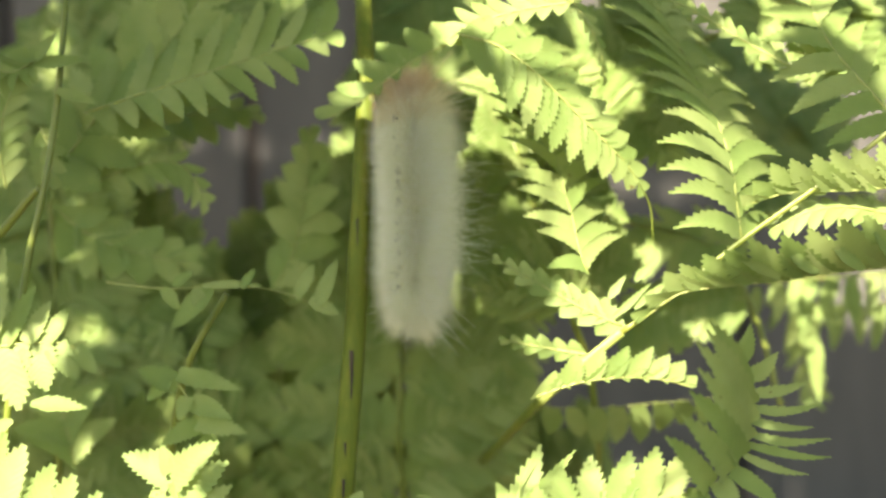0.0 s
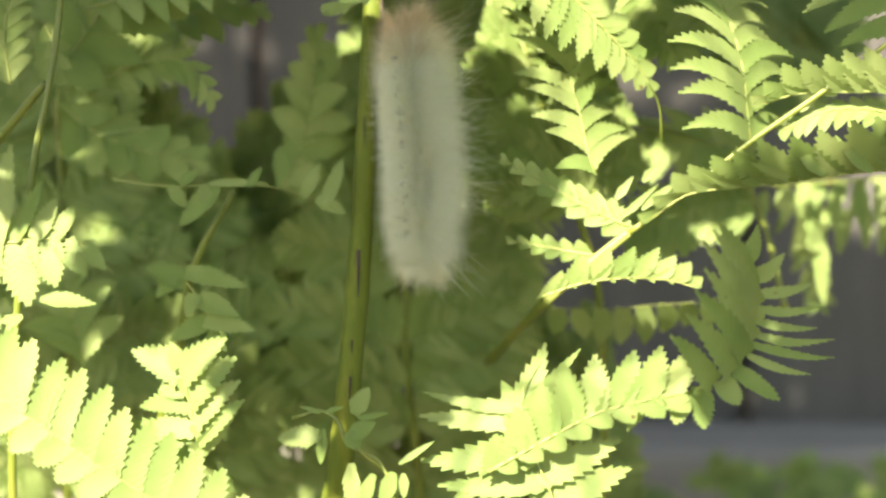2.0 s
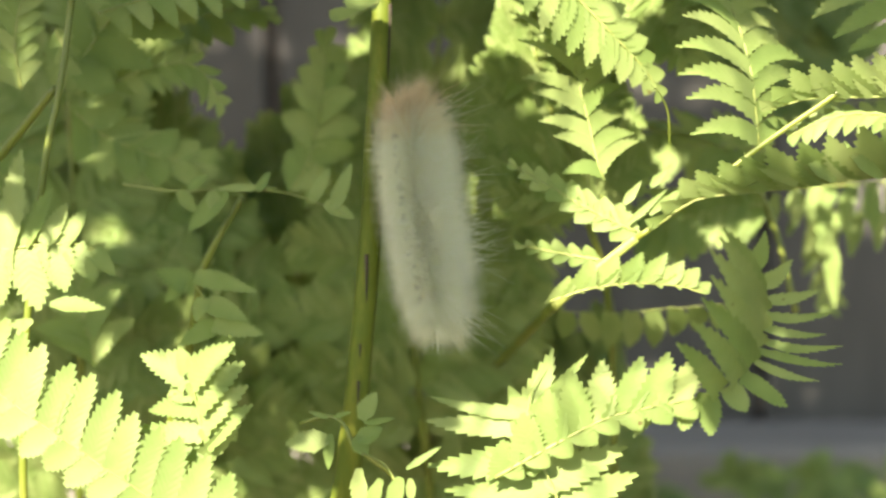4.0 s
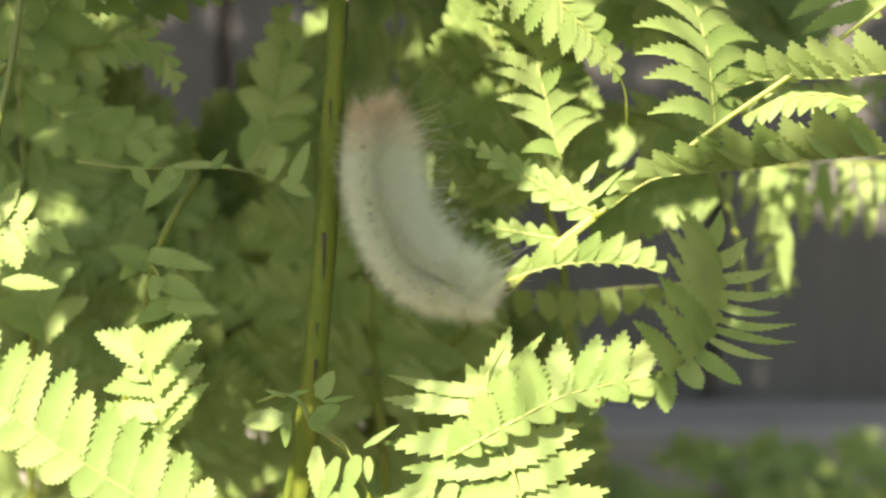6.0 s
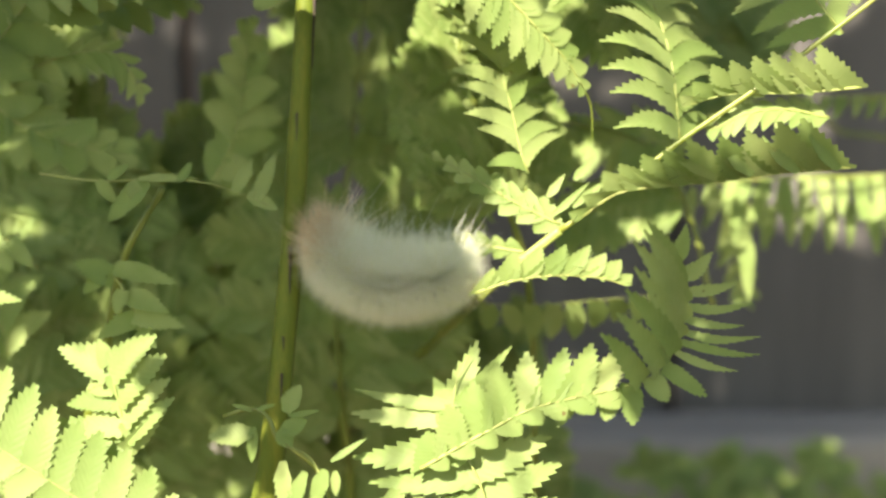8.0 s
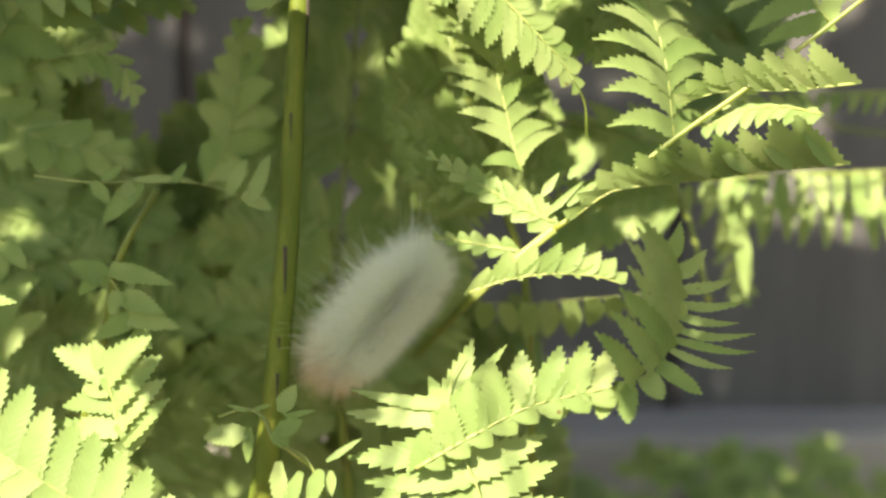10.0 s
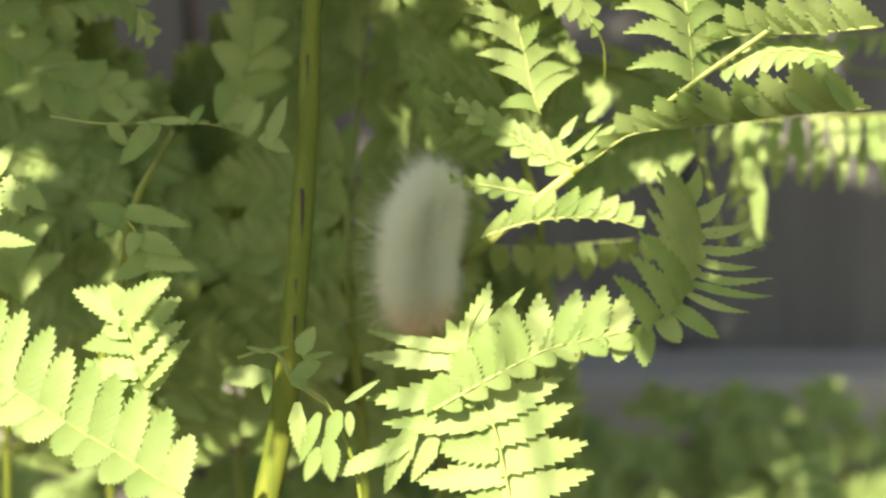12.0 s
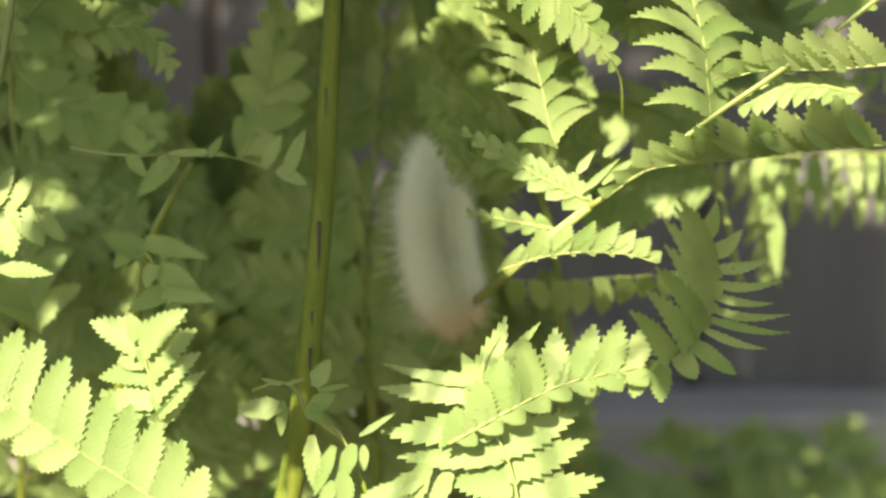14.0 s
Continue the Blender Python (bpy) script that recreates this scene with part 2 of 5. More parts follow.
def pinna(parent, axis, normal, pairs, length, kind="blunt", angle=62, cup=8, profile=full, sides=(1, -1), jitter=7, rib=0.00036, name="pinna", fat=1.0, fade=0.3, scale=(1, 1)):
    """A midrib with single leaflets on it, as a part of a frond."""
    base = Vector(parent.matrix_world.translation if parent.parent is None else parent.location)
    verts, faces = tube(axis, rib, rib * 0.35, 18, 6)
    at = Vector(axis[0])
    ob = child(name, mesh_of(name, [v - at for v in verts], faces, RIB), parent, Matrix.Translation(at - Vector(parent.location)))
    wide = fat if type(fat) is tuple else (fat, fat)
    for p, rot, q, s in leaflet_poses(leaf_rnd, axis, normal, pairs, length, angle, cup, profile, sides, jitter, fade=fade, scale=scale):
        child("pinnule", leaf_rnd.choice(MESHES[kind][s]), ob, Matrix.Translation(p - at) @ rot @ Matrix.Diagonal((q, q * wide[s < 0], q, 1)))
    return ob


def massed_pinna(parent, axis, normal, pairs, length, kind="blunt", angle=62, cup=8, profile=full, sides=(1, -1), jitter=9, rib=0.0004, fat=1.0, name="pinna"):
    """A pinna farther off: midrib and leaflets joined into one mesh."""
    verts, faces = tube(axis, rib, rib * 0.4, 10, 5)
    at = Vector(axis[0])
    verts = [v - at for v in verts]
    uvs = [(0.5, 0.5)] * len(verts)
    for p, rot, q, s in leaflet_poses(leaf_rnd, axis, normal, pairs, length, angle, cup, profile, sides, jitter):
        v, f, u = leaf_rnd.choice(KINDS[kind][s])
        m = Matrix.Translation(p - at) @ rot @ Matrix.Diagonal((q, q * fat, q, 1))
        k = len(verts)
        verts += [m @ Vector(a) for a in v]
        faces += [tuple(i + k for i in g) for g in f]
        uvs += u
    return child(name, mesh_of(name, verts, faces, LEAF, uvs), parent, Matrix.Translation(at - Vector(parent.location)))


def lobe(parent, base, tip, width, normal, along=None, teeth=9, sickle=0.0, bend=0.08, neck=1.0, full=3.0, fold=0.16, mat=None):
    """One leaflet from base to tip, toothed, creased at its midrib; width is measured along the midrib that bears it."""
    rnd = leaf_rnd
    a, b = Vector(base), Vector(tip)
    way = b - a
    size = way.length
    n = Vector(normal)
    n = (n - n.dot(way) * way / size ** 2).normalized()
    across = n.cross(way).normalized()
    if along is None:
        side = across
    else:
        side = Vector(along)
        if side.dot(across) < 0:
            side = -side
    steps = teeth * 2
    verts, uvs, faces = [], [], []
    drift = rnd.uniform(-0.02, 0.02)
    for i in range(steps + 1):
        x = 1 - (1 - i / steps) ** 1.15
        turn = min(1.0, x * 1.6)
        wide_way = side.lerp(across * max(0.5, side.dot(across)), turn * 0.6)
        body = (1 - x ** full) ** 0.9 * min(1.0, neck + 3.2 * x * (1 - neck) + 0.15 * x)
        edge = (1.03 if i % 2 else 0.9 - 0.16 * x) + rnd.uniform(-0.03, 0.03)
        c = a + way * x + across * size * (sickle * x * (1 - x) * 2 + drift * math.sin(5 * x)) - n * bend * size * x * x
        verts.append(c - n * 0.05 * width * (1 - x))
        uvs.append((x, 0.5))
        for s in (1, -1):
            w = 0.5 * width * body * (edge + rnd.uniform(-0.05, 0.05))
            ahead = way * ((0.06 if i % 2 else -0.004) * (1 if x < 0.97 else 0.3))
            verts.append(c + ahead * min(1, 4 * x) + wide_way * s * w + n * fold * w)
            uvs.append((x, 0.5 + s * 0.2 * body))
    for i in range(steps):
        k = 3 * i
        faces.append((k, k + 3, k + 4, k + 1))
        faces.append((k, k + 2, k + 5, k + 3))
    here = Vector(parent.location) + (Vector(parent.parent.location) if parent.parent else Vector())
    return child("pinnule", mesh_of("pinnule", [v - a for v in verts], faces, mat or LEAF, uvs), parent, Matrix.Translation(a - here))


def between(values, x):
    k = x * (len(values) - 1)
    i = min(int(k), len(values) - 2)
    return values[i] + (values[i + 1] - values[i]) * (k - i)


def midrib(parent, axis, r=0.0003, name="pinna"):
    verts, faces = tube(axis, r, r * 0.35, 20, 6)
    at = Vector(axis[0])
    return child(name, mesh_of(name, [v - at for v in verts], faces, RIB), parent, Matrix.Translation(at - Vector(parent.location)))


def lobed(parent, axis, normal, count, left, right, angle=(70, 50), cup=4, jitter=4, wide=1.14, sickle=0.12, rib=0.0003, teeth=9, full=3.0, neck=1.0, bend=0.1, fold=0.1):
    """A pinna cut nearly to its midrib: leaflets joined at their broad bases. left, right: their lengths from base to tip of the pinna."""
    ob = midrib(parent, axis, rib)
    line, length = smooth_line(axis, 121)
    for i in range(count):
        for s, lengths in ((1, left), (-1, right)):
            x = (i + (0.5 if s > 0 else 0.7)) / count
            p, t = line[min(120, int(x * 120))]
            n = Vector(normal)
            n = (n - n.dot(t) * t).normalized()
            out = n.cross(t) * s
            q = between(lengths, min(1, x)) * leaf_rnd.uniform(0.93, 1.06)
            if q < 0.0007:
                continue
            a = radians(between(angle, min(1, x)) + leaf_rnd.uniform(-1, 1) * jitter)
            c = radians(cup + leaf_rnd.uniform(-1, 1) * jitter * 1.5)
            way = math.cos(a) * t + math.sin(a) * (math.cos(c) * out + math.sin(c) * n)
            lift = n + Vector([leaf_rnd.uniform(-1, 1) for _ in range(3)]) * jitter / 60 - math.sin(c) * out
            lobe(ob, p, p + way * q, min(length / count * wide, q * 1.35), lift, t, teeth, -s * sickle, bend + leaf_rnd.uniform(-0.05, 0.08), neck, full, fold)
    return ob


def rachis(parent, points, r0, r1, label="", mat=None, count=40, groove=0.25):
    verts, faces = tube(points, r0, r1, count, 10, groove, 0.1)
    at = Vector(points[0])
    return child("rachis", mesh_of("rachis", [v - at for v in verts], faces, mat or STALK), parent, Matrix.Translation(at - Vector(parent.location)), label)


def massed_frond(base, points, normal, pairs, reach, leaflets, size, label, group, kind="blunt", angle=65, droop=0.2, cup=6, fat=1.0, r0=0.0014, leafy=0):
    """A whole frond farther off: stalk and pinnae, each pinna one mesh."""
    f = thing("fern_frond", base, label, "fern frond", group)
    rachis(f, [base, *points], r0, r0 * 0.4, count=24)
    line, _ = smooth_line([base, *points], 60)
    chain = [Vector(q) for q in (base, *points)]
    steps = [(b - a).length for a, b in zip(chain, chain[1:])]
    start = max(0.05, sum(steps[:leafy]) / sum(steps))
    for i in range(pairs):
        x = start + (1 - start) * (i + 0.5) / pairs
        part_way = (i + 0.5) / pairs
        for s in (1, -1):
            p, t = line[min(59, int(59 * x))]
            n = Vector(normal)
            n = (n - n.dot(t) * t).normalized()
            side = n.cross(t) * s
            a = radians(angle + leaf_rnd.uniform(-6, 6))
            way = math.cos(a) * t + math.sin(a) * side
            r = reach * spindle(0.25 + 0.75 * part_way) * leaf_rnd.uniform(0.9, 1.1)
            mid = p + way * r * 0.5 + Vector((0, 0, -droop * r * 0.15))
            tip = p + way * r + Vector((0, 0, -droop * r * 0.6))
            nn = n + Vector([leaf_rnd.uniform(-0.3, 0.3) for _ in range(3)])
            massed_pinna(f, [p, mid, tip], nn, leaflets, size, kind, cup=cup, fat=fat, rib=0.0004)
    return f


# ---------- ground and fence ----------
def ground():
    bm = bmesh.new()
    xs = [-30, -8, -3] + [-1.5 + 0.06 * i for i in range(51)] + [3, 8, 30]
    ys = [-30, -8, -2] + [-0.8 + 0.06 * i for i in range(30)] + [3, 8, 30]
    grid = [[bm.verts.new((x, y, 0.02 * noise.noise(Vector((x * 6, y * 6, 0))) - 0.01)) for x in xs] for y in ys]
    for j in range(len(ys) - 1):
        for i in range(len(xs) - 1):
            bm.faces.new((grid[j][i], grid[j][i + 1], grid[j + 1][i + 1], grid[j + 1][i]))
    me = bpy.data.meshes.new("ground")
    bm.to_mesh(me)
    me.materials.append(SOIL)
    tagged(new("ground", me), "dark brown garden soil under the ferns", "soil", kind="structure")


def box(x0, x1, y0, y1, z0, z1, bevel=0.002):
    bm = bmesh.new()
    bmesh.ops.create_cube(bm, size=1, matrix=Matrix.Translation(((x0 + x1) / 2, (y0 + y1) / 2, (z0 + z1) / 2)) @ Matrix.Diagonal((x1 - x0, y1 - y0, z1 - z0, 1)))
    bmesh.ops.bevel(bm, geom=bm.edges[:], offset=bevel, segments=1, affect="EDGES")
    return bm


def fence():
    f = thing("wall_fence", (0, FENCE_Y, 0), "weathered grey board fence with open gaps", "fence", kind="structure")
    rnd = random.Random(3)
    for i in range(-9, 10):
        x = GAP_X + i * PITCH
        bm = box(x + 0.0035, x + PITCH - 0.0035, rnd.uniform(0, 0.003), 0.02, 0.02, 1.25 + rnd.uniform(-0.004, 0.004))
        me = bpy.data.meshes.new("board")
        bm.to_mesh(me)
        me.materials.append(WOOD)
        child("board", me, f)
    bm = box(GAP_X - 9 * PITCH, GAP_X + 10 * PITCH, -0.06, -0.001, RAIL_Z - 0.038, RAIL_Z, 0.004)
    me = bpy.data.meshes.new("rail")
    bm.to_mesh(me)
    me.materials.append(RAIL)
    child("rail", me, f, label="pale grey wooden rail")
    # added wall in soil colour, there only to darken the gaps between boards
    back = box(-3, 3, 0.2, 0.25, 0, 2.2)
    me = bpy.data.meshes.new("wall_gap_backing")
    back.to_mesh(me)
    me.materials.append(SOIL)
    ob = new("wall_gap_backing", me)
    ob.location = (0, FENCE_Y + 0.3, 0)
    tagged(ob, "dark wall added behind the fence to keep its gaps dark", "wall", kind="structure")


FENCE_Y, PITCH, GAP_X, RAIL_Z = 0.70, 0.1415, 0.0177, 0.263
ground()
fence()

# ---------- main stalk ----------
stem = thing("fern_stalk", (-0.0330, 0.2151, 0.2560), "green upright fern stalk with dark brown scars", "fern stalk")
STEM = [(-0.0330, 0.2151, 0.2560), (-0.0323, 0.2180, 0.2850), (-0.0317, 0.2207, 0.3120), (-0.0310, 0.2232, 0.3370), (-0.0300, 0.2252, 0.3569), (-0.0273, 0.2265, 0.3701), (-0.0248, 0.2282, 0.3854), (-0.0234, 0.2303, 0.4005), (-0.0219, 0.2327, 0.4178), (-0.0207, 0.2356, 0.4383), (-0.0198, 0.2385, 0.4589), (-0.0194, 0.2424, 0.4720), (-0.0209, 0.2543, 0.4998)]
rachis(stem, STEM, 0.0034, 0.0016, mat=STREAKED, groove=0.12, count=80)


def scar(parent, points, r):
    verts, faces = tube(points, r, r * 0.3, 10, 6)
    at = Vector(points[0])
    child("scar", mesh_of("scar", [v - at for v in verts], faces, SCAR), parent, Matrix.Translation(at - Vector(parent.location)))


scar(stem, [(-0.0220, 0.2311, 0.4207), (-0.0219, 0.2304, 0.4170), (-0.0220, 0.2299, 0.4116)], 0.00045)
scar(stem, [(-0.0176, 0.2399, 0.4686), (-0.0178, 0.2386, 0.4610), (-0.0181, 0.2378, 0.4540)], 0.0004)
scar(stem, [(-0.0234, 0.2272, 0.3968), (-0.0235, 0.2263, 0.3915)], 0.0003)
scar(stem, [(-0.0231, 0.2281, 0.4037), (-0.0231, 0.2277, 0.4011)], 0.00025)
scar(stem, [(-0.0208, 0.2348, 0.4459), (-0.0208, 0.2339, 0.4406)], 0.00025)

FACE = (0.05, -0.85, 0.5)
FRONT = "fronds round the stalk"

# ---------- arching frond over the caterpillar ----------
f = thing("fern_frond", (0.0463, 0.2334, 0.5026), "lit green fern frond arching over the stalk", "fern frond", FRONT)
rachis(f, [(0.0463, 0.2334, 0.5026), (0.0246, 0.2304, 0.4896), (0.0086, 0.2288, 0.4828)], 0.0009, 0.0006)
lobed(f, [(-0.0005, 0.2235, 0.4794), (0.0062, 0.2235, 0.4774), (0.0134, 0.2235, 0.4722), (0.0191, 0.2243, 0.4666), (0.0248, 0.2252, 0.4609), (0.0302, 0.2271, 0.4555), (0.0336, 0.2289, 0.4504)], (-0.1, -0.88, 0.45), 12, (0.00577, 0.00680, 0.00783, 0.00742, 0.00639, 0.00433, 0.00165), (0.00721, 0.01031, 0.01113, 0.00948, 0.00763, 0.00495, 0.00165), (64, 46), 2, 2, wide=1.5, full=3.0, fold=0.06)
rachis(f, [(0.0334, 0.2290, 0.4509), (0.0351, 0.2308, 0.4472), (0.0356, 0.2316, 0.4413)], 0.0002, 0.0001)
lobed(f, [(0.0011, 0.2316, 0.4804), (-0.0080, 0.2305, 0.4764), (-0.0138, 0.2294, 0.4726), (-0.0191, 0.2286, 0.4681), (-0.0255, 0.2284, 0.4648)], (0.1, -0.8, 0.6), 7, (0.00149, 0.00170, 0.00191, 0.00170, 0.00085), (0.00659, 0.00765, 0.00851, 0.00787, 0.00361), (74, 50), 8, full=3.4)
lobed(f, [(0.0193, 0.2323, 0.4883), (0.0236, 0.2328, 0.4826), (0.0260, 0.2336, 0.4774), (0.0270, 0.2347, 0.4710)], (0.7, -0.6, 0.2), 8, (0.00363, 0.00320, 0.00278, 0.00107), (0.00363, 0.00320, 0.00278, 0.00107), (62, 44), 10)
lobed(f, [(0.0200, 0.2282, 0.4857), (0.0106, 0.2279, 0.4844), (0.0032, 0.2277, 0.4822), (-0.0031, 0.2274, 0.4791)], (0.2, -0.75, 0.6), 8, (0.00315, 0.00378, 0.00357, 0.00210), (0.00734, 0.00692, 0.00630, 0.00315), (66, 50), 6)

# ---------- frond with the diagonal stalk ----------
f = thing("fern_frond", (-0.0378, 0.2569, 0.3407), "pale green fern frond with a light diagonal stalk", "fern frond", FRONT)
rachis(f, [(-0.0510, 0.3468, 0.3023), (-0.0213, 0.3272, 0.3498), (0.0005, 0.2975, 0.3813), (0.0144, 0.2259, 0.4123)], 0.0011, 0.0010, "shaded green lower stalk", STALK, 30)
rachis(f, [(0.0137, 0.2261, 0.4116), (0.0215, 0.2248, 0.4186), (0.0287, 0.2237, 0.4247)], 0.0010, 0.0009, "pale green grooved stalk", RIB, 24)
rachis(f, [(0.0285, 0.2237, 0.4245), (0.0390, 0.2232, 0.4322), (0.0511, 0.2219, 0.4420), (0.0629, 0.2205, 0.4506), (0.0755, 0.2192, 0.4605), (0.0929, 0.2181, 0.4746)], 0.00052, 0.0004, "thin yellowish green stalk", STALK, 40)
EDGE_ON = (0.2, -0.8, -0.5)
# upright comb of long leaflets, its upper half bent back
lobed(f, [(0.0508, 0.2240, 0.4406), (0.0502, 0.2247, 0.4465), (0.0492, 0.2264, 0.4558), (0.0469, 0.2325, 0.4664), (0.0433, 0.2431, 0.4781), (0.0401, 0.2556, 0.4909), (0.0391, 0.2651, 0.5006)], (0.6, -0.8, 0.0), 18, (0.01567, 0.01671, 0.01724, 0.01880, 0.01880, 0.01724, 0.01253), (0.00940, 0.01462, 0.01515, 0.01828, 0.01828, 0.01567, 0.01045), (82, 60), 3, 3, wide=1.02, sickle=0.28, teeth=10, full=2.3, rib=0.00018)
# second comb
rachis(f, [(0.0274, 0.2257, 0.4243), (0.0244, 0.2268, 0.4289), (0.0223, 0.2264, 0.4324)], 0.00022, 0.0002)
lobed(f, [(0.0231, 0.2277, 0.4351), (0.0215, 0.2288, 0.4393), (0.0205, 0.2305, 0.4450), (0.0180, 0.2330, 0.4551), (0.0163, 0.2410, 0.4662), (0.0146, 0.2496, 0.4769), (0.0127, 0.2589, 0.4883)], (0.5, -0.86, 0.05), 16, (0.00705, 0.01089, 0.01303, 0.01548, 0.01762, 0.01762, 0.01281), (0.01228, 0.01014, 0.01175, 0.01441, 0.01655, 0.01548, 0.01175), (76, 56), 3, 6, wide=0.95, sickle=0.2, teeth=9, full=2.2, rib=0.00018)
lobed(f, [(0.0288, 0.2247, 0.4257), (0.0213, 0.2256, 0.4292), (0.0141, 0.2272, 0.4333), (0.0051, 0.2296, 0.4385)], (0.4, -0.9, 0.1), 8, (0.00378, 0.00399, 0.00336, 0.00126), (0.00420, 0.00462, 0.00378, 0.00126), (60, 40), 4, 3, wide=2.0, full=2.8)
lobe(f, (0.0272, 0.2239, 0.4274), (0.0342, 0.2248, 0.4336), 0.0018, (0.1, -0.85, 0.45), neck=0.35, full=1.9)
lobe(f, (0.0311, 0.2241, 0.4289), (0.0384, 0.2250, 0.4348), 0.0019, (0.1, -0.85, 0.45), neck=0.35, full=1.9)
lobe(f, (0.0263, 0.2242, 0.4309), (0.0296, 0.2248, 0.4351), 0.0021, (0.1, -0.85, 0.45), neck=0.35, full=1.9)
lobe(f, (0.0313, 0.2247, 0.4340), (0.0343, 0.2252, 0.4375), 0.0021, (0.1, -0.85, 0.45), neck=0.35, full=1.9)
lobe(f, (0.0341, 0.2244, 0.4309), (0.0357, 0.2248, 0.4332), 0.0012, (0.1, -0.85, 0.45), neck=0.35, full=1.9)
lobed(f, [(0.0228, 0.2269, 0.4201), (0.0152, 0.2279, 0.4213), (0.0063, 0.2288, 0.4229)], (0.55, -0.83, -0.1), 6, (0.00275, 0.00286, 0.00106), (0.00275, 0.00296, 0.00106), (58, 42), 4, 3, wide=2.3, full=3.0)
# blade along the stalk
lobed(f, [(0.0128, 0.2218, 0.4131), (0.0200, 0.2208, 0.4157), (0.0281, 0.2201, 0.4168), (0.0362, 0.2197, 0.4163), (0.0403, 0.2197, 0.4150)], (0.45, -0.88, 0.1), 8, (0.00412, 0.00742, 0.00825, 0.00618, 0.00247), (0.00052, 0.00103, 0.00124, 0.00062), (50, 40), 6, wide=1.9, full=2.4)
# hanging row under it
lobed(f, [(0.0149, 0.2591, 0.4047), (0.0271, 0.2594, 0.4043), (0.0406, 0.2605, 0.4051), (0.0567, 0.2624, 0.4061)], EDGE_ON, 9, (0.00073, 0.00073), (0.00851, 0.01095, 0.01046, 0.00730), (85, 75), -4, 8, neck=0.6, rib=0.00012)
# edge-on pinnae with leaflets folded up
lobed(f, [(0.0794, 0.2153, 0.4371), (0.0671, 0.2166, 0.4360), (0.0567, 0.2182, 0.4344), (0.0471, 0.2202, 0.4332), (0.0388, 0.2215, 0.4318), (0.0323, 0.2219, 0.4272)], EDGE_ON, 11, (0.00030, 0.00030), (0.01103, 0.01203, 0.01123, 0.00902, 0.00642, 0.00301), (64, 40), 0, 3, wide=2.0, full=2.4)
lobe(f, (0.0556, 0.2154, 0.4351), (0.0464, 0.2158, 0.4405), 0.0024, (0.5, -0.55, -0.67), neck=0.5, full=1.9, sickle=0.14)
lobe(f, (0.0477, 0.2181, 0.4336), (0.0406, 0.2182, 0.4360), 0.0016, (0.5, -0.55, -0.67), neck=0.5, full=1.9, sickle=0.14)
lobe(f, (0.0618, 0.2146, 0.4358), (0.0559, 0.2153, 0.4423), 0.0024, (0.5, -0.55, -0.67), neck=0.5, full=1.9, sickle=0.14)
lobe(f, (0.0694, 0.2129, 0.4364), (0.0632, 0.2135, 0.4427), 0.0025, (0.5, -0.55, -0.67), neck=0.5, full=1.9, sickle=0.14)
lobe(f, (0.0764, 0.2122, 0.4370), (0.0711, 0.2128, 0.4436), 0.0025, (0.5, -0.55, -0.67), neck=0.5, full=1.9, sickle=0.14)
lobed(f, [(0.0818, 0.2180, 0.4514), (0.0705, 0.2196, 0.4503), (0.0591, 0.2213, 0.4500), (0.0524, 0.2229, 0.4481)], EDGE_ON, 8, (0.00030, 0.00030), (0.00967, 0.01007, 0.00806, 0.00302), (62, 42), 0, 3, wide=2.0, full=2.4)
lobe(f, (0.0650, 0.2204, 0.4497), (0.0588, 0.2204, 0.4507), 0.0012, (0.5, -0.55, -0.67), neck=0.5, full=1.9, sickle=0.14)
lobe(f, (0.0734, 0.2187, 0.4501), (0.0686, 0.2189, 0.4529), 0.0018, (0.5, -0.55, -0.67), neck=0.5, full=1.9, sickle=0.14)
lobed(f, [(0.0776, 0.2223, 0.4459), (0.0695, 0.2223, 0.4473), (0.0625, 0.2223, 0.4465), (0.0555, 0.2224, 0.4433)], (-0.1, -0.85, 0.5), 8, (0.00468, 0.00529, 0.00488, 0.00224), (0.00224, 0.00305, 0.00305, 0.00122), (60, 45), 4)
# fronds at its far end
lobed(f, [(0.0597, 0.2244, 0.4730), (0.0519, 0.2258, 0.4777), (0.0450, 0.2275, 0.4824), (0.0375, 0.2296, 0.4868)], (-0.1, -0.8, 0.55), 10, (0.00228, 0.00290, 0.00290, 0.00145), (0.00248, 0.00352, 0.00352, 0.00166), (60, 44), 4, full=2.4)
lobed(f, [(0.0802, 0.2243, 0.4612), (0.0744, 0.2253, 0.4685), (0.0678, 0.2273, 0.4771), (0.0644, 0.2301, 0.4859), (0.0631, 0.2334, 0.4928)], (0.1, -0.9, 0.35), 8, (0.01553, 0.01449, 0.01139, 0.00828), (0.00725, 0.00932, 0.00932, 0.00621), (78, 60), 3, 4, wide=1.0, sickle=0.14, teeth=10, full=2.3)
lobed(f, [(0.0791, 0.2307, 0.4700), (0.0712, 0.2317, 0.4744), (0.0622, 0.2337, 0.4769)], (0.1, -0.85, 0.45), 6, (0.00423, 0.00529, 0.00212), (0.00529, 0.00635, 0.00212), (64, 48), 4)

